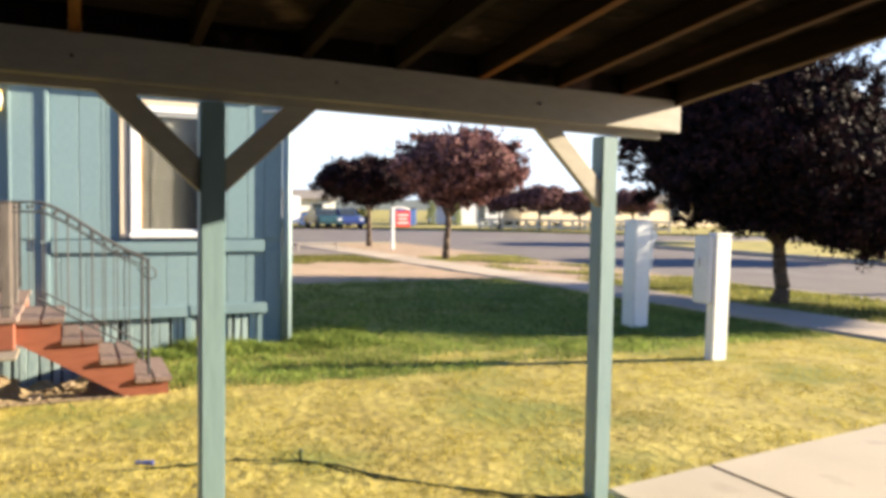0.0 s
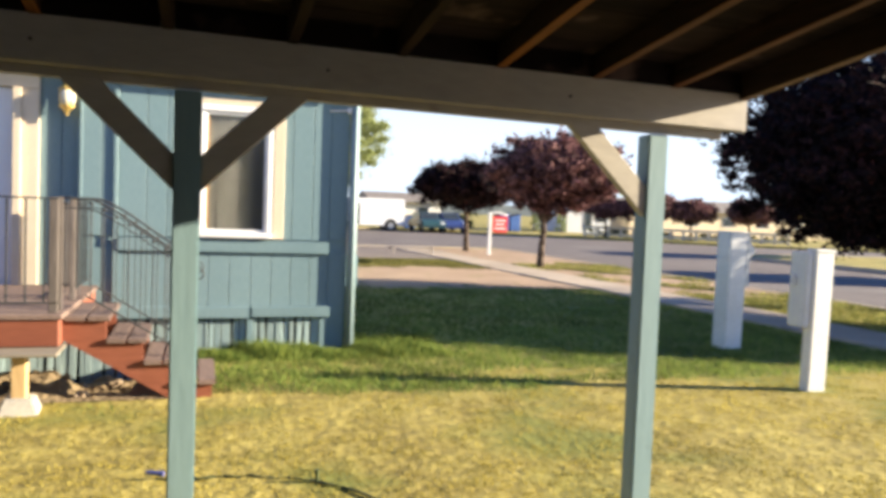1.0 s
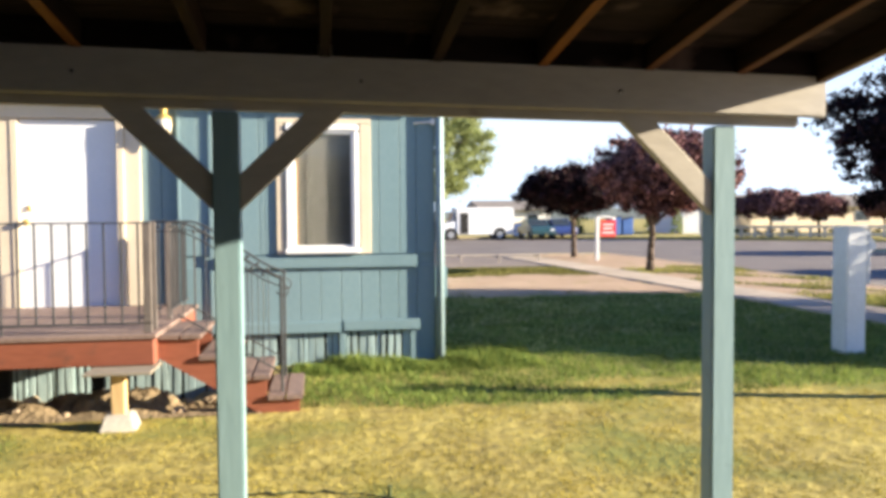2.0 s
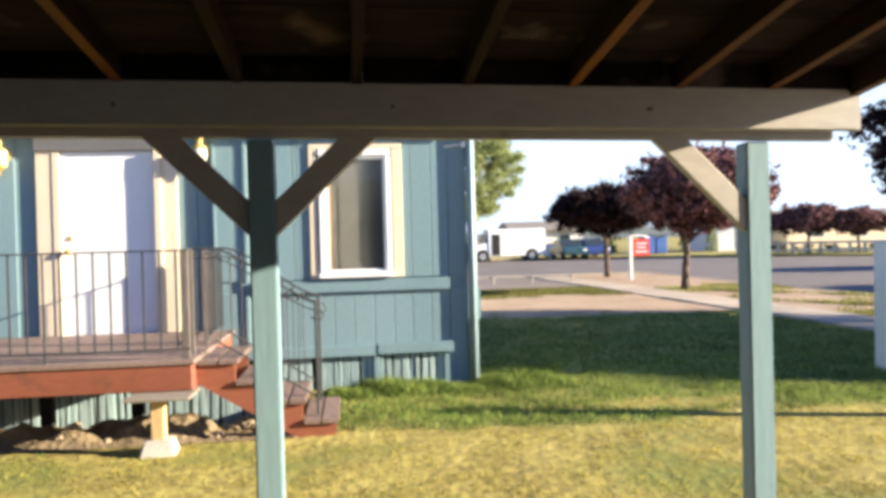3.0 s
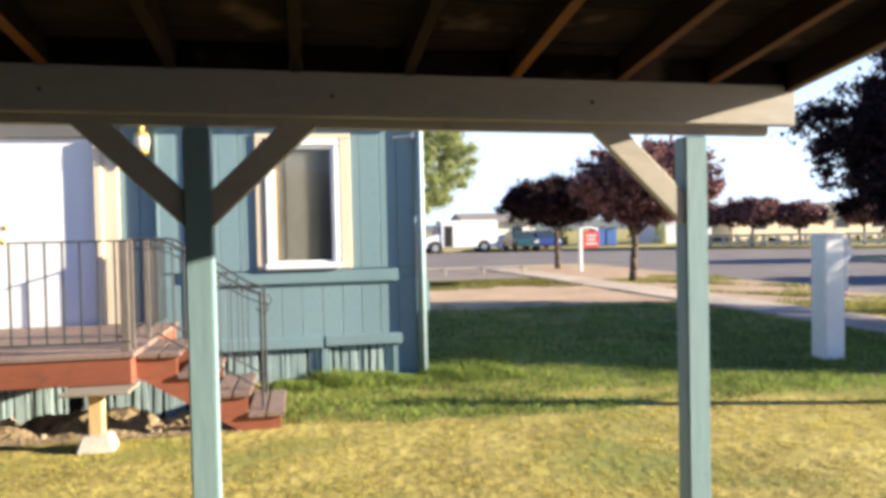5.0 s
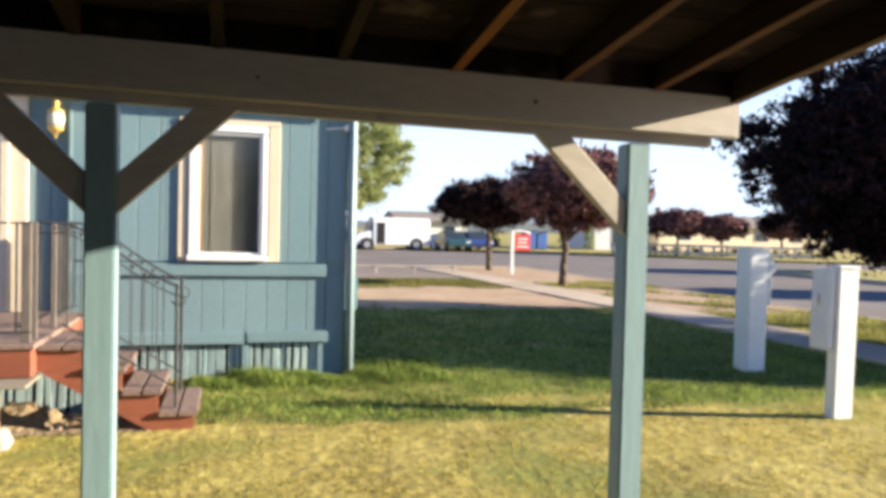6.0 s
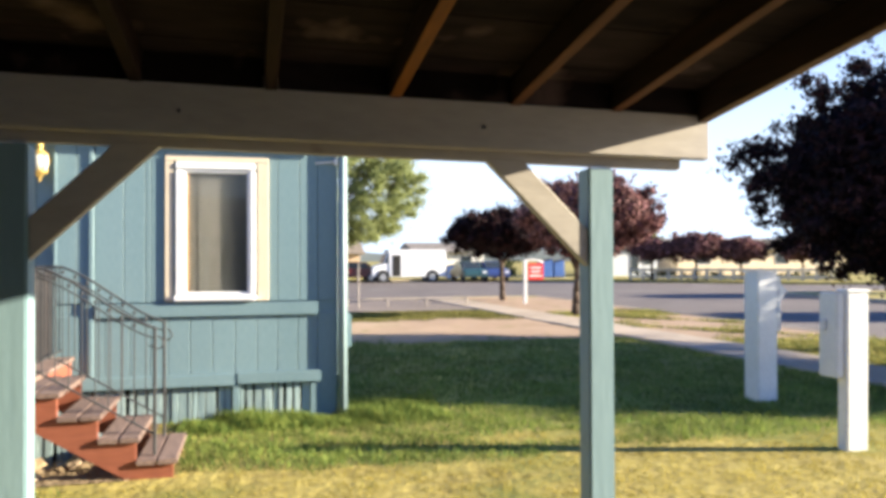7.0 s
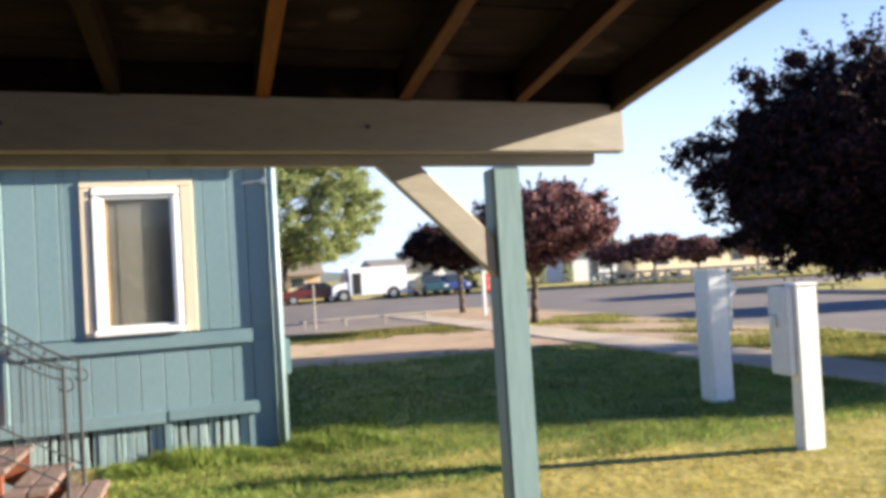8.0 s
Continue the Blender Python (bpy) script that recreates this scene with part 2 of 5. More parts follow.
def lathe_bm(profile, sides=16):
    """A turned form from (radius, z) pairs."""
    bm = bmesh.new()
    rings = []
    for r, z in profile:
        rings.append([bm.verts.new((r * math.cos(2 * math.pi * k / sides), r * math.sin(2 * math.pi * k / sides), z)) for k in range(sides)])
    for a, b in zip(rings, rings[1:]):
        for k in range(sides):
            bm.faces.new((a[k], a[(k + 1) % sides], b[(k + 1) % sides], b[k]))
    bm.faces.new(rings[0][::-1])
    bm.faces.new(rings[-1])
    return bm


def sweep_bm(points, r, sides=8):
    """One smooth bar along a line of points."""
    bm = bmesh.new()
    pts = [Vector(p) for p in points]
    rings = []
    for k, p in enumerate(pts):
        d = (pts[min(k + 1, len(pts) - 1)] - pts[max(k - 1, 0)]).normalized()
        q = d.to_track_quat("Z", "Y").to_matrix()
        rings.append([bm.verts.new(p + q @ Vector((r * math.cos(2 * math.pi * j / sides), r * math.sin(2 * math.pi * j / sides), 0))) for j in range(sides)])
    for a, b in zip(rings, rings[1:]):
        near_ = min(range(sides), key=lambda o: (a[0].co - b[o].co).length)
        for j in range(sides):
            bm.faces.new((a[j], a[(j + 1) % sides], b[(j + 1 + near_) % sides], b[(j + near_) % sides]))
    bm.faces.new(rings[0][::-1])
    bm.faces.new(rings[-1])
    bmesh.ops.recalc_face_normals(bm, faces=bm.faces[:])
    return bm


def solid(name, bm, mat, smooth=False):
    me = bpy.data.meshes.new(name)
    bm.to_mesh(me)
    bm.free()
    me.materials.append(mat)
    if smooth:
        me.shade_smooth()
    return new(name, me)


def part(name, bm, mat, parent, label="", smooth=False):
    """Links a bmesh, given in world places, as one mesh object under a thing or a part."""
    root = parent
    while root.parent:
        root = root.parent
    bm.transform(root.matrix_basis.inverted())
    ob = solid(name, bm, mat, smooth)
    ob.parent = parent
    if label:
        tagged(ob, label)
    return ob


def piece(name, mesh, parent, m):
    """One more object on a shared mesh."""
    ob = new(name, mesh)
    ob.parent = parent
    ob.matrix_basis = m
    return ob


def thing(name, at, label, category, group="", kind="", rz=0):
    ob = new(name)
    ob.empty_display_size = 0.1
    ob.matrix_basis = pose(*at, 0, 0, rz)
    return tagged(ob, label, category, group, kind)


def quads_mesh(name, co, per, mat):
    """A mesh of many loose faces with per corners each, from an array of corners."""
    n = len(co) // per
    me = bpy.data.meshes.new(name)
    me.vertices.add(len(co))
    me.vertices.foreach_set("co", np.ascontiguousarray(co, dtype=np.float32).ravel())
    me.loops.add(len(co))
    me.loops.foreach_set("vertex_index", np.arange(len(co), dtype=np.int32))
    me.polygons.add(n)
    me.polygons.foreach_set("loop_start", np.arange(0, len(co), per, dtype=np.int32))
    me.update(calc_edges=True)
    me.materials.append(mat)
    return me

# ---------------------------------------------------------------- ground, road, paths
KERB_X, FAR_X, CROSS_Y, CROSS_FAR = 11.5, 22.0, 29.5, 56.0
ROAD_Z = -0.12


def build_ground():
    xs, ys = [-900, KERB_X, FAR_X, 900], [-900, CROSS_Y, CROSS_FAR, 900]
    bm = bmesh.new()
    low = lambda i, j: i == 1 and j < 2 or j == 1
    for i in range(3):
        for j in range(3):
            z = ROAD_Z - 0.03 if low(i, j) else 0.0
            if i == 0 and j == 0:
                # the lawn, with a hollow left open under the porch deck
                ax, ay = [-900, -5.9, -0.5, KERB_X], [-900, 6.05, 7.895, CROSS_Y]
                for p in range(3):
                    for q in range(3):
                        if (p, q) != (1, 1):
                            bm.faces.new([bm.verts.new((x, y, z)) for x, y in ((ax[p], ay[q]), (ax[p + 1], ay[q]), (ax[p + 1], ay[q + 1]), (ax[p], ay[q + 1]))])
                continue
            bm.faces.new([bm.verts.new((x, y, z)) for x, y in ((xs[i], ys[j]), (xs[i + 1], ys[j]), (xs[i + 1], ys[j + 1]), (xs[i], ys[j + 1]))])
    tagged(solid("ground", bm, M_SOIL), "dry yellow-green lawn earth reaching the far street", "ground", kind="structure")
    bm = bmesh.new()
    for x0, x1, y0, y1 in ((KERB_X, FAR_X, -60, CROSS_Y), (-120, 150, CROSS_Y, CROSS_FAR)):
        bm.faces.new([bm.verts.new((x, y, ROAD_Z)) for x, y in ((x0, y0), (x1, y0), (x1, y1), (x0, y1))])
    tagged(solid("road", bm, M_ASPH), "worn grey-brown asphalt street with a junction", "road", kind="structure")
    for a, b in (((KERB_X - 0.15, -60), (KERB_X, CROSS_Y)), ((FAR_X, -60), (FAR_X + 0.15, CROSS_Y)), ((-120, CROSS_Y - 0.15), (KERB_X - 0.15, CROSS_Y)), ((FAR_X + 0.15, CROSS_Y - 0.15), (150, CROSS_Y)), ((-120, CROSS_FAR), (150, CROSS_FAR + 0.15))):
        tagged(solid("kerb", box_bm(a[0], b[0], a[1], b[1], ROAD_Z - 0.02, 0.02, 0.015), M_CONC), "pale concrete kerb along the street", "kerb", kind="structure")


build_ground()

# sidewalk slabs
SLANT = -0.045
walk_mid = lambda y: 7.98 + SLANT * (y - 9.5)
walkway = tagged(solid("pavement", box_bm(7.39, 8.57, -20, 28.9, -0.06, 0.008), M_WALK), "pale concrete sidewalk beside the lawn", "sidewalk", kind="structure")
slab_bm = box_bm(-0.585, 0.585, -0.745, 0.745, -0.03, 0.03, 0.01)
slab_me = bpy.data.meshes.new("paving_slab")
slab_bm.to_mesh(slab_me)
slab_bm.free()
slab_me.materials.append(M_WALK)
for k in range(20):
    piece("paving_slab", slab_me, walkway, pose(7.98, -0.2 + 1.5 * k, 0.004 + random.uniform(-0.006, 0.006), 0, random.uniform(-0.4, 0.4), 0))

walkway.matrix_basis = Matrix.Translation((7.98, 9.5, 0)) @ pose(0, 0, 0, 0, 0, math.degrees(-SLANT)) @ Matrix.Translation((-7.98, -9.5, 0))

# driveway beside the carport, two pours with a joint
drive = tagged(solid("driveway", prism_bm([(1.68, 0), (11.3, 0), (11.3, -0.2), (1.68, -0.2)], 0.01, pose(0, -9.5, -0.01)), M_CONC), "pale concrete driveway beside the lawn", "driveway", kind="structure")


def pour(x0, x1, front0, front1):
    bm = bmesh.new()
    vs = [bm.verts.new(c) for c in ((x0, -9.0, -0.1), (x1, -9.0, -0.1), (x1, front1, -0.1), (x0, front0, -0.1))]
    f = bm.faces.new(vs)
    r = bmesh.ops.extrude_face_region(bm, geom=[f])
    for v in r["geom"]:
        if isinstance(v, bmesh.types.BMVert):
            v.co.z = 0.022
    bmesh.ops.recalc_face_normals(bm, faces=bm.faces[:])
    bmesh.ops.bevel(bm, geom=[e for e in bm.edges if all(v.co.z > 0 for v in e.verts)], offset=0.012, segments=2, affect="EDGES")
    part("concrete_slab", bm, M_CONC, drive)


front = lambda x: 2.99 + (x - 1.7) * 0.1
for x0, x1 in ((1.68, 2.43), (2.445, 4.9), (4.915, 7.5), (9.0, 11.34)):
    pour(x0, x1, front(x0), front(x1))

dirt = bmesh.new()
for x0, x1, y0, y1 in ((-2.0, 7.2, 13.8, 19.0),):
    g = bmesh.ops.create_grid(dirt, x_segments=40, y_segments=24, size=0.5)
    for v in g["verts"]:
        u, w = v.co.x, v.co.y
        edge = 0.25 * noise.noise(Vector((u * 9, w * 9, 3)))
        v.co = Vector((x0 + (u + 0.5) * (x1 - x0), y0 + (w + 0.5) * (y1 - y0) + edge * (1.5 if abs(w) > 0.4 else 0.2), 0.006 + 0.05 * max(0, 0.5 - max(abs(u), abs(w))) + 0.012 * noise.noise(Vector((u * 20, w * 14, 0)))))
tagged(solid("dirt_patch", dirt, M_DIRT, True), "bare pinkish dirt patch behind the lawn", "dirt", kind="structure")
apron = bmesh.new()
g = bmesh.ops.create_grid(apron, x_segments=14, y_segments=20, size=0.5)
for v in g["verts"]:
    u, w = v.co.x, v.co.y
    v.co = Vector((9.75 + u * 3.4, 20.8 + w * (16.4 + 0.8 * noise.noise(Vector((u * 5, w * 5, 1)))), 0.006 + 0.01 * noise.noise(Vector((u * 20, w * 14, 0)))))
tagged(solid("sandy_verge", apron, M_DIRT, True), "sandy bare verge between sidewalk and street", "dirt", kind="structure")

# ---------------------------------------------------------------- carport
BY = 2.905
carport = thing("carport", (0.7, BY, 0), "timber carport with teal posts, beige beam and dark roof underside", "carport")


def carport_post(x):
    part("post", box_bm(x - 0.046, x + 0.046, BY, BY + 0.092, 0.0, 1.796 - 0.015 * (x - 1.2), 0.006, 2), M_TEALPOST, carport, "teal painted square timber post", False)


def tilted(bm):
    """The carport has settled a little towards its open end."""
    for v in bm.verts:
        v.co.z -= 0.015 * (v.co.x - 1.2)
    return bm


for px in (-4.0, -2.14, -0.279, 1.583):
    carport_post(px)
for px in (-4.0, -2.14, -0.279, 1.583):
    part("post", box_bm(px - 0.046, px + 0.046, -3.4, -3.308, 0.0, 2.48 - 0.015 * (px - 1.2), 0.006, 2), M_TEALPOST, carport)
part("beam", tilted(box_bm(-5.2, 1.982, BY - 0.04, BY, 1.836, 1.993, 0.005, 2)), M_BEIGE, carport, "beige painted timber beam")
part("beam", tilted(box_bm(-5.2, 1.9, BY + 0.012, BY + 0.052, 1.803, 1.968, 0.005, 2)), M_BEIGE, carport)
part("beam", tilted(box_bm(-5.2, 1.98, -3.44, -3.4, 2.5, 2.68, 0.005, 2)), M_BEIGE, carport)


def brace(x_post, side):
    """A diagonal strut from the post up to the beam."""
    s = side
    out = [(0, 1.452), (0, 1.58), (s * 0.24, 1.815), (s * 0.375, 1.815)]
    bm = prism_bm([(x_post + s * 0.046 + x, z) for x, z in out], 0.04, pose(0, BY + 0.01, 0))
    bmesh.ops.bevel(bm, geom=bm.edges[:], offset=0.004, segments=1, affect="EDGES")
    tilted(bm)
    part("brace", bm, M_BEIGE, carport, "beige diagonal timber brace")


for px, s in ((-2.14, -1), (-2.14, 1), (-0.279, -1), (-0.279, 1), (1.583, -1)):
    brace(px, s)
SLOPE = 0.122
roof_z = lambda y: 1.98 + (2.9 - y) * SLOPE


def rafter(x, wide=0.038, low=0.0, edge=M_RAFTLIT):
    bm = bmesh.new()
    y0, y1 = 3.02, -3.9
    vs = []
    for y in (y0, y1):
        for z in (0.005 - low, 0.098):
            for dx in (-wide / 2, wide / 2):
                vs.append(bm.verts.new((x + dx, y, roof_z(y) + z)))
    for f in ((0, 1, 3, 2), (4, 6, 7, 5), (0, 4, 5, 1), (2, 3, 7, 6), (0, 2, 6, 4), (1, 5, 7, 3)):
        bm.faces.new([vs[k] for k in f])
    bmesh.ops.recalc_face_normals(bm, faces=bm.faces[:])
    bmesh.ops.bevel(bm, geom=bm.edges[:], offset=0.003, segments=1, affect="EDGES")
    ob = part("rafter", tilted(bm), M_RAFT, carport, "rafter with orange bounce light in its lower edge" if edge is M_RAFTBRIGHT else "")
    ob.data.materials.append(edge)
    # only the lower face takes the lit or shaded edge colour
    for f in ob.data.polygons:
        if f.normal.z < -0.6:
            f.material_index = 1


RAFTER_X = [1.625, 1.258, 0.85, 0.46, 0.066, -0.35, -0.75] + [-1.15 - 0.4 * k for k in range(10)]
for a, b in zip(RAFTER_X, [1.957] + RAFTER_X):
    # bounce light per rafter is chosen by edge material
    rafter(a, edge=M_RAFTBRIGHT if a in (0.85, -0.75) else M_RAFTDARK if a < 0.6 else M_RAFTLIT)
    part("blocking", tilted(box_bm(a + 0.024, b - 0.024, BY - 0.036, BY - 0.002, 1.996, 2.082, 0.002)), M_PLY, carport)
rafter(1.957, 0.038, 0.022, M_BARGE)


def deck_sheet(x0, x1, y0, y1):
    bm = bmesh.new()
    vs = []
    for y in (y0, y1):
        for z in (0.1, 0.115):
            for x in (x0, x1):
                vs.append(bm.verts.new((x, y, roof_z(y) + z)))
    for f in ((0, 1, 3, 2), (4, 6, 7, 5), (0, 4, 5, 1), (2, 3, 7, 6), (0, 2, 6, 4), (1, 5, 7, 3)):
        bm.faces.new([vs[k] for k in f])
    bmesh.ops.recalc_face_normals(bm, faces=bm.faces[:])
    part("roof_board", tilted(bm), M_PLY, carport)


y = 3.03
while y > -3.9:
    w = random.choice((0.28, 0.28, 0.3))
    deck_sheet(-5.2, 1.978, y, y - w + 0.006)
    y -= w
bm = bmesh.new()
vs = []
for yy in (3.06, -3.95):
    for z in (0.118, 0.14):
        for x in (-5.25, 1.984):
            vs.append(bm.verts.new((x, yy, roof_z(yy) + z)))
for f in ((0, 1, 3, 2), (4, 6, 7, 5), (0, 4, 5, 1), (2, 3, 7, 6), (0, 2, 6, 4), (1, 5, 7, 3)):
    bm.faces.new([vs[k] for k in f])
bmesh.ops.recalc_face_normals(bm, faces=bm.faces[:])
part("roofing", tilted(bm), M_ROOF, carport)

part("fascia", tilted(box_bm(-5.2, 1.98, 3.022, 3.045, 1.965, 2.12, 0.003)), M_BEIGE, carport)

for bx in (-0.76, 0.19, 1.145):
    part("bolt", tilted(tube_bm((bx, BY - 0.048, 1.908), (bx, BY - 0.041, 1.908), 0.006, sides=8)), M_IRON, carport)
part("hook", sweep_bm([(1.63, BY + 0.05, 0.1), (1.65, BY + 0.05, 0.1), (1.66, BY + 0.05, 0.075), (1.65, BY + 0.05, 0.05)], 0.006, 6), M_IRON, carport)

# ---------------------------------------------------------------- mobile home
WALL, ENTRY = 7.80, 7.865
EAVE = 2.62
home = thing("mobile_home", (-3, 9, 0), "blue-green painted wooden mobile home with skirting", "house")
part("wall", box_bm(-9.0, 1.20, ENTRY + 0.02, ENTRY + 0.14, 0.36, EAVE, 0.004), M_TEAL, home, "dark blue-green board wall")
part("wall", box_bm(1.06, 1.20, ENTRY + 0.145, 20.0, 0.0, EAVE, 0.004), M_TEAL, home)
part("wall", box_bm(-9.0, 1.05, 19.86, 20.0, 0.0, EAVE, 0.004), M_TEAL, home)
part("wall", box_bm(-9.0, -8.86, ENTRY + 0.145, 19.855, 0.0, EAVE, 0.004), M_TEAL, home)
# near-black sheet stands for the shaded hollow behind the slats
part("underfloor", box_bm(-8.95, 1.05, WALL + 0.09, WALL + 0.11, -0.5, 0.355, 0), M_DARK, home, "dark sheet standing for the shade behind the skirting")
roof = prism_bm([(-0.105, EAVE), (12.5, EAVE), (12.5, EAVE + 0.1), (6.2, EAVE + 0.75), (-0.105, EAVE + 0.1)], 10.5, Matrix.Translation((1.3, WALL, 0)) @ pose(0, 0, 0, 0, 0, 90))
part("roof", roof, M_ROOF, home, "low grey roof with a shallow eave")
part("eave_trim", box_bm(-9.1, 1.31, WALL - 0.13, WALL - 0.107, EAVE - 0.06, EAVE + 0.1, 0.004), M_TEAL, home)
part("corner_post", box_bm(1.2, 1.275, WALL - 0.08, WALL + 0.06, 0.02, EAVE - 0.01, 0.02, 4), M_SUNTEAL, home, "teal corner post with sunlight in its paler colour", True)


def plank(x0, x1, y, z0, z1):
    part("plank", box_bm(x0 + 0.003, x1 - 0.003, y, y + 0.016, z0, z1, 0.003), M_TEAL, home)


for x0, x1, z0, z1 in ((-1.27, -0.285, 0.36, EAVE - 0.005), (0.445, 1.19, 0.36, EAVE - 0.005), (-0.284, 0.444, 0.36, 1.08), (-0.284, 0.444, 2.375, EAVE - 0.005)):
    part("bay_panel", box_bm(x0, x1, WALL + 0.017, ENTRY + 0.018, z0, z1, 0.0), M_TEAL, home)
edges = [-1.27, -1.1, -0.95, -0.71, -0.53, -0.482, -0.362]
for a, b in zip(edges, edges[1:]):
    plank(a, b, WALL, 1.095, EAVE - 0.01)
for a, b in ((0.55, 0.63), (0.63, 0.834), (0.834, 1.0), (1.0, 1.187)):
    plank(a, b, WALL, 1.095, EAVE - 0.01)
plank(-0.362, -0.14, WALL, 2.422, EAVE - 0.01), plank(-0.14, 0.2, WALL, 2.422, EAVE - 0.01), plank(0.2, 0.55, WALL, 2.422, EAVE - 0.01)
low = [-1.27, -1.08, -0.87, -0.66, -0.49, -0.338, -0.147, 0.05, 0.249, 0.444, 0.629, 0.816, 1.0, 1.187]
for a, b in zip(low, low[1:]):
    plank(a, b, WALL, 0.40 if a < 0.99 else 0.0, 0.98)
part("batten", box_bm(-0.995, -0.958, WALL - 0.022, WALL - 0.001, 0.43, EAVE - 0.01, 0.004), M_TEAL, home)
part("ledge", box_bm(-0.95, 1.004, WALL - 0.035, WALL - 0.001, 0.96, 1.085, 0.008, 2), M_TEAL, home, "horizontal teal trim board under the window")
part("ledge", box_bm(0.262, 1.03, WALL - 0.05, WALL - 0.001, 0.332, 0.444, 0.012, 2), M_TEAL, home)
part("ledge", box_bm(-6.0, 0.256, WALL - 0.05, WALL - 0.001, 0.322, 0.44, 0.012, 2), M_TEAL, home)
part("skirting_post", box_bm(0.225, 0.29, WALL - 0.02, WALL + 0.03, 0.0, 0.333, 0.005), M_TEAL, home)
part("skirting_post", box_bm(0.93, 1.015, WALL - 0.02, WALL + 0.03, 0.0, 0.333, 0.005), M_TEAL, home)
M_SLAT = material("faded_teal_slat", (0.22, 0.32, 0.34), (0.36, 0.46, 0.455), 0.7, 50, 2.5, 0.25, stretch=(1, 1, 0.2), spread=0.22)
x = -3.6
rs = random.Random(4)
while x < 0.92:
    w = rs.choice((0.03, 0.035, 0.05, 0.06, 0.08))
    gap = rs.choice((0.006, 0.01, 0.016, 0.03))
    if x < 0.2 < x + w + gap:
        w, gap = 0.214 - x, 0.004
    if 0.85 < x < 0.93 - 0.03:
        w, gap = 0.93 - x - 0.004, 0.004
    if not (x < 0.295 and x + w > 0.22) and x + w < 0.945:
        lean = rs.uniform(-2, 2)
        bm = box_bm(-w / 2, w / 2, 0, 0.016, (-0.36 if x < -0.62 else -0.01) + rs.uniform(0.0, 0.03), 0.325, 0.003)
        bm.transform(pose(x + w / 2, WALL + 0.005 + rs.uniform(-0.006, 0.01), 0, 0, lean, 0))
        part("skirting_slat", bm, M_SLAT, home)
    x = max(x + w + gap, 0.296 if x + w > 0.215 and x < 0.296 else -9)
# entry wall planks, left and right of the door
edges = [-9.0 + 0.19 * k for k in range(33)]
for a, b in zip(edges, edges[1:]):
    if b < -2.92:
        plank(a, b, ENTRY, 0.4, EAVE - 0.01)
plank(-1.62, -1.44, ENTRY, 0.4, EAVE - 0.01), plank(-1.44, -1.272, ENTRY, 0.4, EAVE - 0.01)
plank(-2.92, -1.62, ENTRY, 2.545, EAVE - 0.01)
part("corner_board", box_bm(-1.285, -1.262, WALL - 0.006, ENTRY - 0.001, 0.43, EAVE - 0.01, 0.003), M_TEAL, home)

bracket = part("cable_bracket", box_bm(1.15, 1.188, WALL - 0.06, WALL - 0.004, 2.37, 2.43, 0.008, 2), M_WHITE, home, "small white cable bracket near the eave")
part("cable", sweep_bm([(0.98, WALL - 0.012, 2.385), (1.03, WALL - 0.018, 2.39), (1.09, WALL - 0.024, 2.395), (1.149, WALL - 0.03, 2.4)], 0.009), M_WHITE, bracket)

part("utility_box", box_bm(1.202, 1.345, 7.98, 8.1, 0.62, 0.95, 0.012, 2), M_TEAL, home, "small teal painted utility box on the side wall")

# door
door = part("door", box_bm(-2.70, -1.83, ENTRY - 0.002, ENTRY + 0.018, 0.605, 2.385, 0.004), M_DOOR, home, "closed plain white entrance door in sunlight")
part("door_knob", lathe_bm([(0.012, 0), (0.012, 0.03), (0.03, 0.04), (0.033, 0.055), (0.025, 0.07), (0.008, 0.074)], 16), M_BRASS, door)
knob = door.children[0]
knob.matrix_basis = home.matrix_basis.inverted() @ pose(-2.64, ENTRY - 0.002, 1.43, 90) @ home.matrix_basis
bolt = part("deadbolt", lathe_bm([(0.026, 0), (0.026, 0.012), (0.02, 0.018), (0.008, 0.02)], 16), M_BRASS, door)
bolt.matrix_basis = home.matrix_basis.inverted() @ pose(-2.62, ENTRY - 0.002, 1.56, 90) @ home.matrix_basis
for x0, x1, d in ((-2.92, -2.77, 0.022), (-2.768, -2.702, 0.03), (-1.828, -1.762, 0.075), (-1.76, -1.62, 0.045)):
    part("door_trim", box_bm(x0, x1, ENTRY - d, ENTRY - 0.003, 0.6, 2.39, 0.004), M_CREAM, home, "cream painted door trim")
part("door_trim", box_bm(-2.92, -1.62, ENTRY - 0.05, ENTRY - 0.003, 2.393, 2.54, 0.004), M_CREAM, home)
part("threshold", box_bm(-2.72, -1.81, ENTRY - 0.07, ENTRY - 0.003, 0.585, 0.603, 0.003), M_TREAD, home)

# window
M_GLASS = bpy.data.materials.new("window_glass")
M_GLASS.use_nodes = True
gp = M_GLASS.node_tree.nodes["Principled BSDF"]
gp.inputs["Base Color"].default_value = (0.9, 0.95, 0.95, 1)
gp.inputs["Roughness"].default_value = 0.02
gp.inputs["Transmission Weight"].default_value = 1.0
gp.inputs["IOR"].default_value = 1.3
M_AMBER = material("amber_stile_wood", (0.2, 0.1, 0.035), (0.3, 0.16, 0.06), 0.6, 40, 3, 0.1, stretch=(1, 1, 0.15), spread=0.0)
M_BLIND = material("taupe_curtain", (0.082, 0.076, 0.069), (0.125, 0.115, 0.104), 0.9, 60, 3, 0.1, stretch=(1, 1, 0.1), spread=0.0)
# near-black backing sheet stands for the unlit room
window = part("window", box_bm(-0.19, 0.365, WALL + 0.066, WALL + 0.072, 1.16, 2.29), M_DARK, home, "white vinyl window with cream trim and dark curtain")
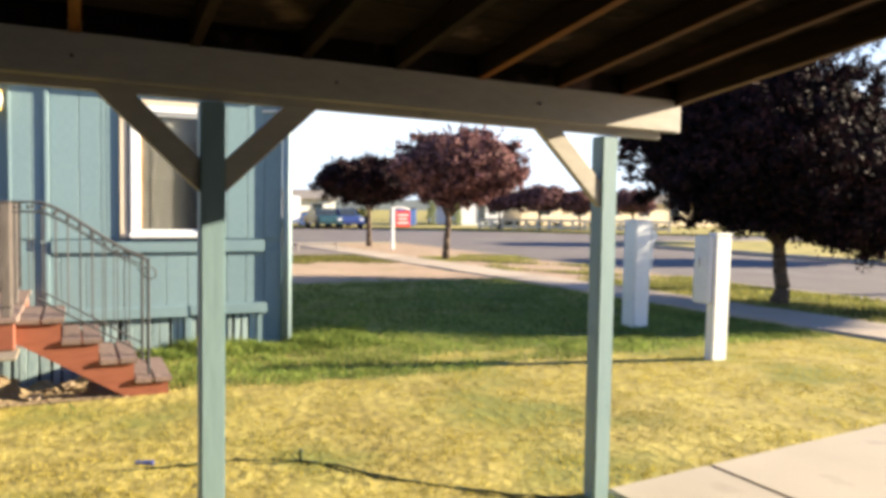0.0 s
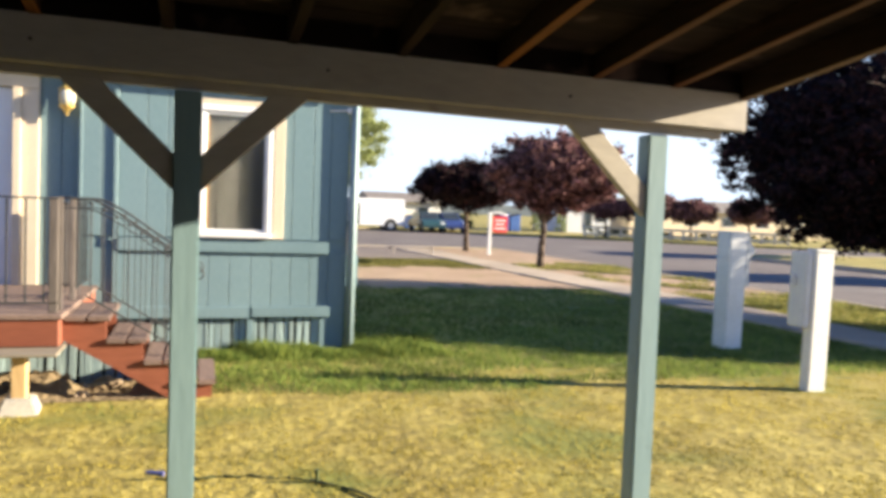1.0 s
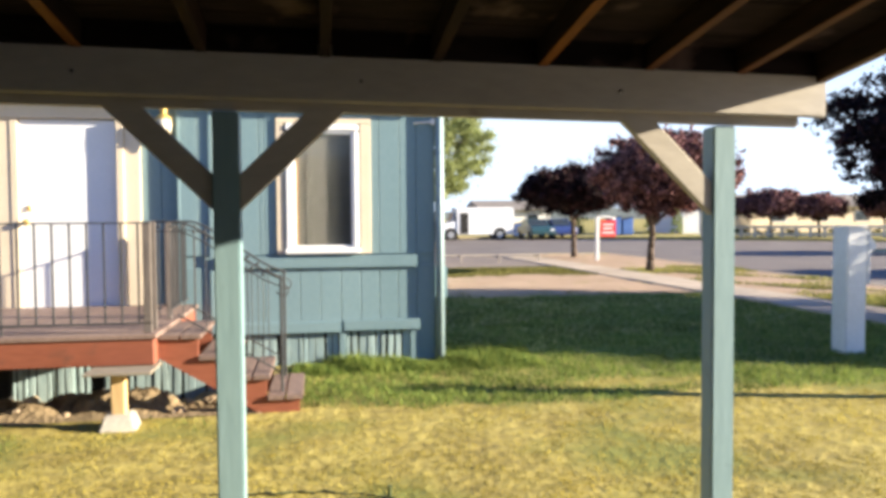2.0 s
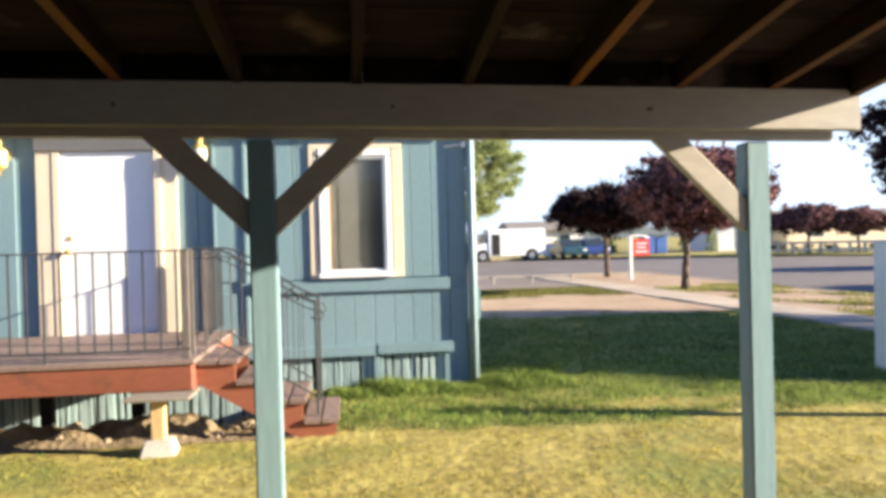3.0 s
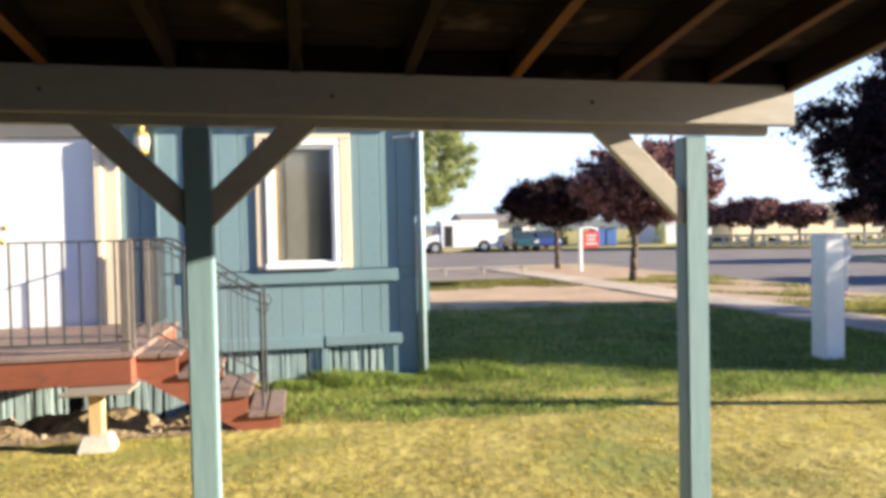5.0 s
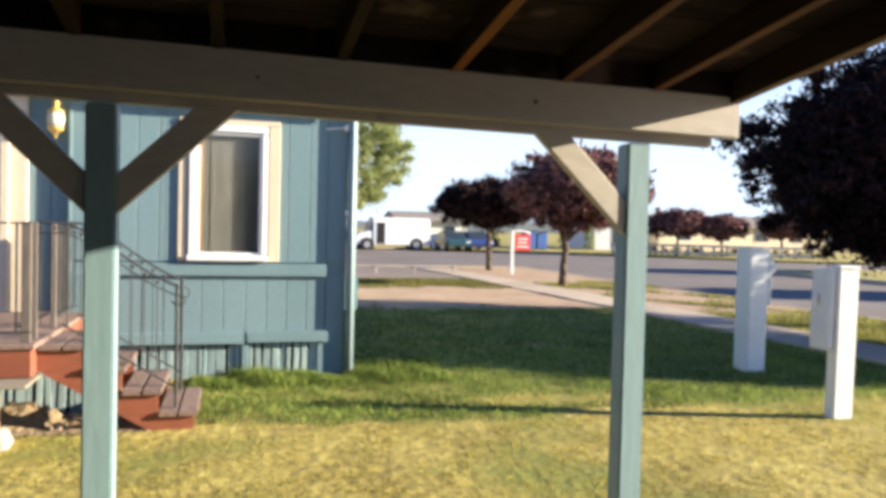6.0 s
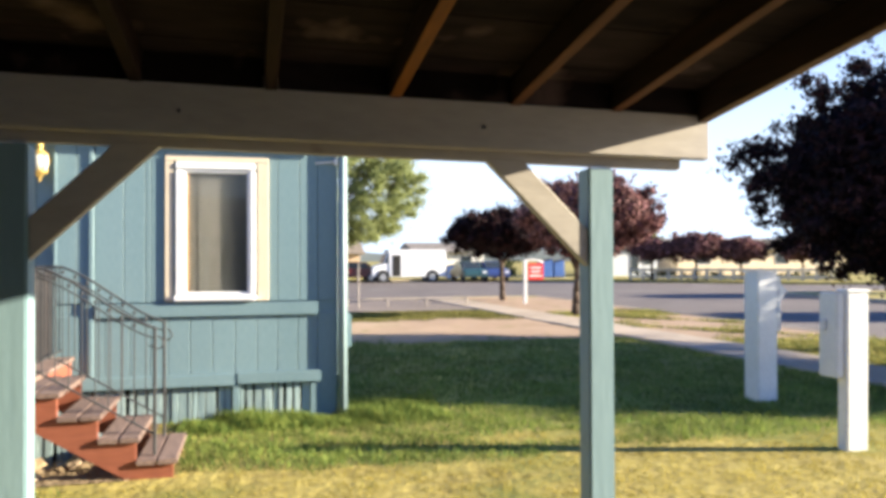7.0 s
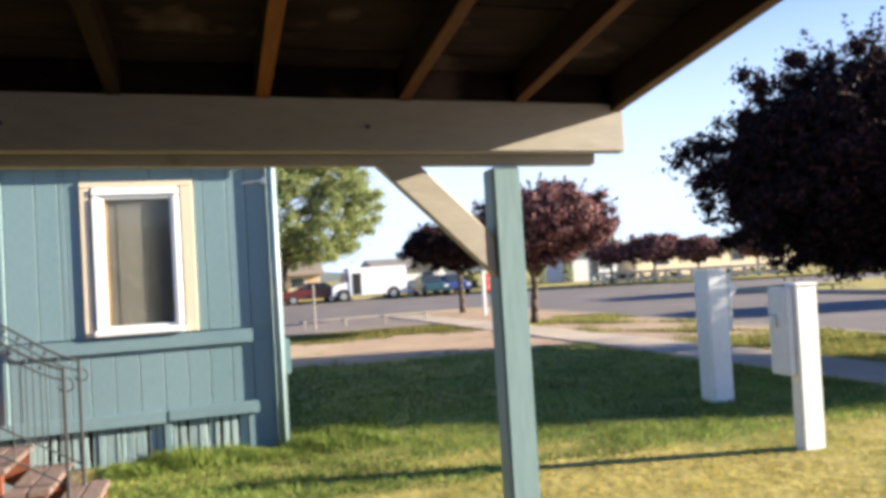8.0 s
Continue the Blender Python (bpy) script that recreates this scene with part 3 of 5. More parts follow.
for nm, a in (("jamb", (-0.275, -0.2, 1.162, 2.295)), ("jamb", (0.376, 0.435, 1.162, 2.295)), ("head", (-0.275, 0.435, 2.297, 2.37)), ("sill", (-0.288, 0.445, 1.1, 1.16))):
    part(nm, box_bm(a[0], a[1], WALL - (0.075 if nm == "sill" else 0.038), WALL + 0.05, a[2], a[3], 0.012, 3), M_WHITE, window)
for nm, a in (("sash", (-0.2, -0.18, 1.162, 2.295)), ("sash", (0.357, 0.376, 1.162, 2.295)), ("sash", (-0.178, 0.355, 2.272, 2.295)), ("sash", (-0.178, 0.355, 1.162, 1.183))):
    part(nm, box_bm(a[0], a[1], WALL - 0.015, WALL + 0.02, a[2], a[3], 0.004, 1), M_WHITE, window)
pane = part("pane", box_bm(-0.18, 0.357, WALL, WALL + 0.005, 1.182, 2.274), M_GLASS, window)
pane.visible_shadow = False
curt = bmesh.new()
for x0, x1, y0 in ((-0.19, -0.07, 0.036), (-0.08, 0.16, 0.031), (0.15, 0.365, 0.036)):
    box_bm(x0, x1, WALL + y0, WALL + y0 + 0.004, 1.165, 2.285, 0.0015, bm=curt)
part("inner_stile", box_bm(-0.177, -0.155, WALL + 0.008, WALL + 0.024, 1.187, 2.268, 0.002), M_AMBER, window, "sunlit amber wood stile")
part("curtain", curt, M_BLIND, window, "dark taupe curtain hanging in flat panels")
for a in ((-0.362, -0.292, 1.1, 2.37), (0.449, 0.55, 1.1, 2.37)):
    part("window_trim", box_bm(a[0], a[1], WALL - 0.022, WALL - 0.001, a[2], a[3], 0.004), M_CREAM, window)
part("window_trim", box_bm(-0.362, 0.55, WALL - 0.024, WALL - 0.001, 2.373, 2.42, 0.004), M_CREAM, window)


M_LAMPGLASS = material("frosted_lamp_glass", (0.62, 0.58, 0.46), (0.74, 0.7, 0.58), 0.25, 40, 5, 0.03, spread=0.0, spec=0.5)


def wall_lantern(x, z):
    t = thing("wall_lantern", (x, ENTRY, z), "polished brass carriage lantern fixed to the wall", "lamp", "porch lanterns")
    M = pose(x, ENTRY, z)
    bm = lathe_bm([(0.055, 0), (0.055, 0.01), (0.03, 0.018)], 16)
    bm.transform(M @ pose(0, 0, 0.02, 90))
    part("backplate", bm, M_BRASS, t)
    part("arm", tube_bm((x, ENTRY - 0.01, z + 0.02), (x, ENTRY - 0.1, z + 0.06), 0.009), M_BRASS, t)
    body = lathe_bm([(0.004, -0.15), (0.012, -0.14), (0.009, -0.122), (0.02, -0.11), (0.03, -0.1), (0.05, -0.086), (0.058, -0.072), (0.056, -0.066)], 12)
    body.transform(M @ pose(0, -0.1, 0))
    part("base", body, M_BRASS, t, "", True)
    g = lathe_bm([(0.05, -0.065), (0.058, -0.03), (0.06, 0.01), (0.055, 0.045)], 12)
    g.transform(M @ pose(0, -0.1, 0))
    part("glass", g, M_LAMPGLASS, t, "frosted lamp glass", True)
    cap = lathe_bm([(0.062, 0.046), (0.06, 0.056), (0.04, 0.072), (0.022, 0.084), (0.02, 0.1), (0.03, 0.112), (0.022, 0.128), (0.008, 0.14), (0.003, 0.158)], 12)
    cap.transform(M @ pose(0, -0.1, 0))
    part("cap", cap, M_BRASS, t, "", True)
    for k in range(4):
        a = 2 * math.pi * (k + 0.5) / 4
        part("bar", tube_bm((x + 0.055 * math.cos(a), ENTRY - 0.1 + 0.055 * math.sin(a), z - 0.07), (x + 0.06 * math.cos(a), ENTRY - 0.1 + 0.06 * math.sin(a), z + 0.048), 0.0045, sides=6), M_BRASS, t)
    t.matrix_basis = t.matrix_basis @ Matrix.Scale(1.18, 4)


wall_lantern(-1.385, 2.335), wall_lantern(-3.2, 2.33)

# ---------------------------------------------------------------- porch deck and stairs
DX, DY, DZ = -1.13, 5.85, 0.60
deck = thing("porch_deck", (-3, 6.6, 0), "raised wooden porch deck with red-brown edge boards", "deck")
part("fascia", box_bm(-6.0, DX, DY, DY + 0.038, DZ - 0.185, DZ - 0.002, 0.005), M_RED, deck, "red-brown stained edge board")
part("fascia", box_bm(DX - 0.038, DX, DY + 0.04, WALL - 0.03, DZ - 0.185, DZ - 0.002, 0.005), M_RED, deck)
y = DY - 0.015
while y < WALL - 0.1:
    part("deck_board", box_bm(-6.0, DX + 0.02, y, y + 0.137, DZ, DZ + 0.035 + random.uniform(-0.002, 0.002), 0.005), M_TREAD, deck)
    y += 0.143
# joists and back posts carry the under-deck shade as near-black colour
for yy in (DY + 0.3, DY + 0.9, DY + 1.5):
    part("joist", box_bm(-6.0, DX - 0.04, yy, yy + 0.04, DZ - 0.15, DZ - 0.003, 0.003), M_DARK, deck)
for xx, yy in ((-2.46, 6.7), (-1.75, 6.7), (-3.9, 6.7)):
    part("support_post", box_bm(xx - 0.05, xx + 0.05, yy, yy + 0.09, -0.3, DZ - 0.003, 0.005), M_DARK, deck, "support post blackened to stand for under-deck shade")
M_PLATE = material("pale_plywood", (0.2, 0.17, 0.13), (0.3, 0.26, 0.2), 0.8, 40, 4, 0.2, spread=0.05)
for xx in (-1.345, -3.2, -5.2):
    part("support_post", box_bm(xx - 0.045, xx + 0.045, 5.7, 5.79, 0.1, DZ - 0.212, 0.005), M_PINE, deck, "raw pine support post")
    part("post_cap", box_bm(xx - 0.2, xx + 0.24, 5.6, 6.02, DZ - 0.21, DZ - 0.19, 0.003), M_PLATE, deck, "pale weathered bearing plate")
    block = bmesh.new()
    bmesh.ops.create_cone(block, cap_ends=True, segments=4, radius1=0.18, radius2=0.125, depth=0.12)
    block.transform(pose(xx, 5.745, 0.045, 0, 0, 45 + 4))
    bmesh.ops.bevel(block, geom=block.edges[:], offset=0.012, segments=2, affect="EDGES")
    b = solid("pier_block", block, M_BLOCK)
    tagged(b, "pale concrete pier block under a deck post", "concrete block", "pier blocks")

stairs = thing("porch_stairs", (-0.6, 6.4, 0), "red-brown wooden steps with worn treads beside the deck", "stairs")
SY0, SY1 = 5.99, 6.75
step = [(-0.85, 0.605), (-0.6, 0.445), (-0.36, 0.285), (-0.12, 0.13)]
xs0 = [DX + 0.003, -0.85, -0.6, -0.36]
for yy in (SY0, SY1 - 0.04):
    out = [(DX + 0.003, 0.56)]
    for (x1, z), x0 in zip(step, xs0):
        out += [(x0 + 0.0005, z - 0.038), (x1, z - 0.038)]
    out += [(-0.12, 0.0), (-0.42, 0.0), (DX + 0.003, 0.435)]
    part("stringer", prism_bm(out[1:], 0.04, pose(0, yy, 0)), M_RED, stairs, "red-brown notched stringer")
for (x1, z), x0 in zip(step, xs0):
    for k in range(2):
        w = (x1 + 0.03 - x0) / 2
        part("tread", box_bm(x0 + 0.004 + k * w, x0 + (k + 1) * w - 0.004, SY0 - 0.03, SY1 + 0.03, z - 0.036, z + random.uniform(-0.004, 0.004), 0.007, 2), M_TREAD, stairs, "weathered grey-brown tread board")

RZ = 1.43
M_NEWEL = material("grey_brown_board", (0.1, 0.084, 0.075), (0.18, 0.152, 0.135), 0.8, 40, 3, 0.2, stretch=(1, 1, 0.2), spread=0.1)
rail = thing("deck_railing", (-3, 5.92, DZ), "dark wrought iron railing along the deck edge", "railing")
RY = 5.92
part("top_rail", box_bm(-6.0, -1.15, RY - 0.016, RY + 0.016, RZ - 0.012, RZ, 0.003), M_IRON, rail)
part("bottom_rail", box_bm(-6.0, -1.15, RY - 0.012, RY + 0.012, 0.70, 0.712, 0.002), M_IRON, rail)
x = -1.24
k = 0
while x > -5.9:
    part("baluster", box_bm(x - 0.006, x + 0.006, RY - 0.006, RY + 0.006, DZ + 0.036 if k % 9 == 8 else 0.713, RZ - 0.013), M_IRON, rail)
    x -= 0.115
    k += 1
part("newel", box_bm(-1.21, -1.15, RY - 0.012, RY + 0.012, DZ + 0.036, RZ + 0.005, 0.004), M_NEWEL, rail, "weathered grey-brown newel board")

def rail_z(x):
    """Height of the hand rail over the stair."""
    if x < -0.98:
        return RZ
    u = (x + 0.98) / 0.72
    return RZ - 0.42 * (u * u * (3 - 2 * u)) * 0.45 - 0.42 * u * 0.55


foot = lambda x: DZ + 0.036 if x < DX else next(z for x1, z in step if x < x1 + 0.001)


def stair_railing(SR):
    t = thing("stair_railing", (-0.8, SR, 0.3), "dark wrought iron stair railing sweeping down", "railing", "stair railings")
    inv = t.matrix_basis.inverted()
    pts = [-1.17 + 0.92 * k / 22 for k in range(23)]
    part("hand_rail", sweep_bm([(a, SR, rail_z(a)) for a in pts], 0.009), M_IRON, t, "", True)
    part("lower_hand_rail", sweep_bm([(a, SR, rail_z(a) - 0.07) for a in pts], 0.006, 6), M_IRON, t, "", True)
    slope_ = lambda x: 0.74 - max(0, x + 1.0) * 0.62
    part("bottom_rail", tube_bm((-1.0, SR, 0.74), (-0.26, SR, slope_(-0.26)), 0.007, sides=6), M_IRON, t)
    for k in range(10):
        x = -1.13 + 0.083 * k
        part("baluster", tube_bm((x, SR, slope_(x)), (x, SR, rail_z(x) - 0.072), 0.0042, sides=6), M_IRON, t)
        ring = part("collar", lathe_bm([(0.008, -0.014), (0.014, 0), (0.008, 0.014)], 8), M_IRON, t)
        ring.matrix_basis = inv @ pose(x, SR, rail_z(x) - 0.035) @ t.matrix_basis
    part("newel", box_bm(-0.262, -0.24, SR - 0.011, SR + 0.011, 0.13, 1.02, 0.004), M_IRON, t)
    part("newel", box_bm(-1.19, -1.15, SR - 0.012, SR + 0.012, DZ + 0.037, RZ + 0.005, 0.004), M_NEWEL, t, "weathered grey-brown newel board")
    q = [(-0.24 + 0.045 * math.sin(a), SR, 0.9 + 0.055 * math.cos(a) * (1 - 0.12 * a)) for a in np.linspace(0.2, 4.6, 14)]
    part("scroll", sweep_bm(q, 0.006, 6), M_IRON, t)


stair_railing(6.09), stair_railing(6.68)
side = thing("deck_side_railing", (-1.2, 7.2, DZ), "short iron deck railing ending at a weathered board", "railing")
part("top_rail", box_bm(-1.19, -1.165, 6.7, 7.66, RZ - 0.012, RZ, 0.003), M_IRON, side)
part("bottom_rail", box_bm(-1.187, -1.168, 6.7, 7.66, 0.70, 0.711, 0.002), M_IRON, side)
for k in range(7):
    part("baluster", box_bm(-1.183, -1.172, 6.81 + 0.12 * k, 6.821 + 0.12 * k, 0.712, RZ - 0.013), M_IRON, side)
part("end_board", box_bm(-1.39, -1.262, 7.665, 7.7, DZ + 0.036, 1.39, 0.006), M_NEWEL, side, "weathered grey-brown board beside the wall")

# hollow of bare soil under the deck, with clods and rubble
M_ROCK = material("rubble_stone", (0.3, 0.22, 0.14), (0.46, 0.36, 0.25), 0.95, 20, 4, 0.6, spread=0.25)
M_EARTH = material("bare_brown_earth", (0.14, 0.1, 0.055), (0.36, 0.265, 0.15), 0.95, 22, 4, 0.9, spread=0.0, stain=(0.42, 0.33, 0.2), stain_size=6, stain_cut=0.6, depth=0.04)
ease = lambda u: min(1.0, max(0.0, u)) ** 2 * (3 - 2 * min(1.0, max(0.0, u)))


def earth(x, y):
    """Height of the dug soil under the deck and stairs."""
    rim = ease(min(x + 5.9, -0.5 - x, y - 6.02) / 0.3)
    dip = -0.29 * ease((y - 6.35) / 0.75)
    clods = 0.13 * noise.fractal(Vector((x * 2.6, y * 2.6, 7)), 0.8, 2.0, 5) + 0.05 * abs(noise.noise(Vector((x * 9, y * 9, 3))))
    ridge = 0.11 * math.exp(-((y - 6.38) / 0.2) ** 2) * (0.6 + 0.8 * noise.noise(Vector((x * 1.7, 4, 1))))
    return 0.007 + rim * (dip + clods * ease((7.9 - y) * 2 + 0.4) + ridge)


mound = bmesh.new()
g = bmesh.ops.create_grid(mound, x_segments=150, y_segments=56, size=0.5)
for v in g["verts"]:
    x, y = -3.2 + v.co.x * 5.6, 6.92 + v.co.y * 1.95
    v.co = Vector((x, y, earth(x, y)))
tagged(solid("earth_mound", mound, M_EARTH, True), "uneven bare earth in a hollow under the porch deck", "earth", kind="structure")
for k in range(30):
    x, y = rs.uniform(-3.6, -0.65), rs.uniform(6.1, 7.5)
    r = rs.uniform(0.02, 0.06)
    bm = bmesh.new()
    bmesh.ops.create_icosphere(bm, subdivisions=2, radius=r)
    for v in bm.verts:
        v.co *= 1 + 0.6 * noise.noise(v.co * (1.9 / r) + Vector((k, 0, 0)))
        v.co.z *= 0.6
    bm.transform(Matrix.Translation((x, y, earth(x, y) + r * 0.15)))
    tagged(solid("stone", bm, M_ROCK), "rough tan stone lying on bare earth", "stone", "rubble stones")

# ---------------------------------------------------------------- meter pedestals
M_GREYBOX = material("pale_grey_enclosure", (0.55, 0.57, 0.58), (0.68, 0.69, 0.69), 0.45, 30, 4, 0.05, spread=0.0)


def pedestal(x0, x1, y0, y1, h, box, lean, label):
    t = thing("meter_pedestal", ((x0 + x1) / 2, (y0 + y1) / 2, 0), label, "utility pedestal", "pedestals on the lawn")
    part("body", box_bm(x0, x1, y0, y1, -0.05, h - 0.012, 0.012, 2), M_PED, t)
    part("cap", box_bm(x0 - 0.006, x1 + 0.006, y0 - 0.006, y1 + 0.006, h - 0.011, h + 0.012, 0.006, 2), M_PED, t)
    b = part("meter_box", box_bm(*box, 0.01, 2), M_GREYBOX, t)
    t.matrix_basis = t.matrix_basis @ pose(0, 0, 0, *lean)
    return t, b


pB, boxB = pedestal(4.8, 4.995, 5.42, 5.53, 1.222, (4.73, 4.798, 5.45, 5.65, 0.55, 1.205), (0, 0.9, 0), "white painted metal utility pedestal standing in sunlit grass")
part("latch", box_bm(4.705, 4.728, 5.55, 5.59, 0.91, 1.0, 0.006), M_GREYBOX, boxB)
pA, boxA = pedestal(5.425, 5.655, 7.34, 7.58, 1.325, (5.657, 5.702, 7.345, 7.54, 0.72, 1.29), (0, 0.3, 0), "white painted metal utility pedestal leaning slightly in tree shade")
wedge = prism_bm([(5.704, 1.03), (5.704, 1.23), (5.79, 1.13)], 0.12, pose(0, 7.36, 0))
part("meter_cover", wedge, M_PED, boxA)

# ---------------------------------------------------------------- trees


def leaf_cloud(rng, clusters, per, size, squash=0.8, loose=1.0, facing=0.45, feather=True):
    """Corners of small leaf quads scattered round cluster points with radii."""
    c = np.repeat(clusters[:, :3], per, axis=0)
    r = np.repeat(clusters[:, 3], per)[:, None]
    d = rng.normal(size=(len(c), 3))
    d /= np.linalg.norm(d, axis=1)[:, None]
    away = np.minimum(np.abs(rng.normal(0, 0.6, (len(c), 1))), 1.45) if feather else rng.random((len(c), 1)) ** 0.45
    p = c + d * r * away * np.array((1, 1, squash)) * loose
    n = d + facing * rng.normal(size=(len(c), 3))
    a = np.cross(n, rng.normal(size=(len(c), 3)))
    a /= np.linalg.norm(a, axis=1)[:, None]
    b = np.cross(n, a)
    b /= np.linalg.norm(b, axis=1)[:, None]
    s = size * rng.uniform(0.6, 1.4, (len(c), 1))
    return np.stack((p - a * s, p + b * s * 0.5, p + a * s, p - b * s * 0.5), 1).reshape(-1, 3)


def tree(name, at, h, rx, ry, bottom, trunk_h, trunk_r, seed, mat, label, category, n_clusters=150, per=90, leaf=0.06, fork=6, lean=0.0, group="", spikes=0, core=0, cr=(0.16, 0.3), facing=0.45, ragged=0.22, droop=0.0):
    """A tapered trunk with limbs and a crown of many leaves round the limb ends."""
    rng = np.random.default_rng(seed)
    t = thing(name, (at[0], at[1], 0), label, category, group)
    X, Y = at
    bm = bmesh.new()
    joint = Vector((X + lean * 0.2 * trunk_h, Y, trunk_h))
    prev, rad = Vector((X, Y, -0.05)), trunk_r * 1.35
    for k in range(1, 5):
        u = k / 4
        nxt = Vector((X, Y, 0)).lerp(joint, u) + Vector((rng.normal() * 0.02, rng.normal() * 0.02, 0))
        nr = trunk_r * (1.0 - 0.22 * u)
        tube_bm(prev, nxt, rad, nr, 10, bm)
        prev, rad = nxt, nr
    mid = (bottom + h) / 2
    cl = []
    for k in range(n_clusters):
        while True:
            d = rng.uniform(-1, 1, 3)
            if 0.25 < np.linalg.norm(d) < 1.0:
                break
        n = np.linalg.norm(d)
        d = d / n * (n ** 0.5)
        bulge = 1 + ragged * noise.noise(Vector(d * (1.2 + 3.2 * ragged)) + Vector((seed, 0, 0)))
        z = mid + d[2] * (h - bottom) / 2 * bulge
        cl.append((X + lean * h * 0.5 + d[0] * rx * bulge, Y + d[1] * ry * bulge, max(z, bottom if bottom > 1 else 1.2 + rng.uniform(0, 0.25)) - droop * max(0, 0.66 * d[0] - 0.75 * d[1]), rng.uniform(*cr) * (rx + ry) / 2 * 0.8))
    for k in range(spikes):
        # loose twigs that stand out of the crown, upwards and sideways
        a, e = rng.uniform(0, 2 * math.pi), math.asin(rng.uniform(-0.35, 1.0))
        d = np.array((math.cos(a) * math.cos(e), math.sin(a) * math.cos(e), math.sin(e)))
        base = np.array((X + lean * h * 0.5, Y, mid)) + d * np.array((rx, ry, (h - bottom) / 2)) * rng.uniform(0.86, 1.04)
        step_ = (d + np.array((0, 0, 0.6)) + rng.normal(0, 0.3, 3)) * rng.uniform(0.012, 0.035)
        for j in range(9):
            cl.append((*(base + step_ * j + rng.normal(0, 0.015, 3)), 0.1 - 0.006 * j))
    cl = np.array(cl)
    for k in range(fork):
        a = 2 * math.pi * (k + rng.uniform(-0.3, 0.3)) / fork
        reach = rng.uniform(0.45, 0.75)
        end = Vector((X + lean * h * 0.5 + math.cos(a) * rx * reach, Y + math.sin(a) * ry * reach, mid + rng.uniform(-0.1, 0.35) * (h - bottom)))
        m1 = prev.lerp(end, 0.4) + Vector((0, 0, 0.12 * (h - bottom) * rng.uniform(-0.3, 1)))
        tube_bm(prev - Vector((0, 0, 0.06)), m1, trunk_r * 0.6, trunk_r * 0.36, 7, bm)
        tube_bm(m1, end, trunk_r * 0.36, trunk_r * 0.1, 6, bm)
        for _ in range(3):
            tgt = Vector(cl[rng.integers(n_clusters)][:3])
            if (tgt - end).length < 0.8 * (rx + ry):
                st = m1.lerp(end, rng.uniform(0.2, 0.9))
                tube_bm(st, tgt, trunk_r * 0.16, trunk_r * 0.04, 5, bm)
    part("trunk", bm, M_BARK, t, "", True)
    small = cl[:, 3] < 0.105
    co = np.concatenate([leaf_cloud(rng, cl[~small], per, leaf, facing=facing)] + ([leaf_cloud(rng, cl[small], max(5, per // 22), leaf * 0.7)] if small.any() else []))
    if core:
        q = np.array([(X + lean * h * 0.5, Y, mid, 1.0)])
        inner = leaf_cloud(rng, q, core, leaf * 0.85, 1.0, 0.95 - 0.18 * ragged, 0.6, False) - q[:, :3]
        inner[:, 2] -= droop * np.maximum(0, 0.66 * inner[:, 0] - 0.75 * inner[:, 1]) / ((h - bottom) / 2)
        co = np.concatenate((co, inner * np.array((rx, ry, (h - bottom) / 2)) + q[:, :3]))
    co -= np.array((X, Y, 0))
    crown = new("crown", quads_mesh("crown", co, 4, mat))
    crown.parent = t
    return t


PLUM = "purple-leaved plum tree with a dense rounded crown"
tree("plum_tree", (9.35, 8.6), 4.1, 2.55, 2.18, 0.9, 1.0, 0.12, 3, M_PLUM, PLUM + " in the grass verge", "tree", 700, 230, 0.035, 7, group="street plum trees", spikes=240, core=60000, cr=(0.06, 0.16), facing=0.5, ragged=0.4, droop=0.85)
tree("plum_tree", (8.62, 19.25), 3.62, 1.85, 1.8, 1.55, 1.25, 0.1, 5, M_PLUMSUN, PLUM + ", leaves reddened as sunlit", "tree", 330, 170, 0.05, 6, lean=0.2, group="street plum trees", spikes=30, core=30000, cr=(0.09, 0.19))
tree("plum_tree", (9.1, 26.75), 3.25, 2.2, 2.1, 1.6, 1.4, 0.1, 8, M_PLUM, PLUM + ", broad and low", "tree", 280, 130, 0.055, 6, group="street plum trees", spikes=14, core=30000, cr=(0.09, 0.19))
tree("street_tree", (25.0, 6.9), 9.0, 2.9, 2.8, 5.3, 5.0, 0.16, 12, M_GREENLEAF, "tall street tree whose shade falls on the lawn", "tree", 180, 110, 0.1, 6, core=9000)
tree("street_tree", (26.5, 3.3), 6.8, 1.9, 1.95, 5.2, 5.1, 0.16, 13, M_GREENLEAF, "tall street tree whose shade falls by the pedestals", "tree", 150, 110, 0.1, 6, core=9000)
tree("plum_tree", (26.5, 15.5), 4.2, 2.2, 2.2, 1.5, 1.3, 0.1, 9, M_PLUM, PLUM + " across the street", "tree", 90, 70, 0.09, 5, group="street plum trees", core=3500)
tree("plum_tree", (31.0, 26.5), 4.2, 2.4, 2.4, 1.5, 1.3, 0.1, 10, M_PLUM, PLUM + " across the street", "tree", 90, 70, 0.09, 5, group="street plum trees", core=3500)

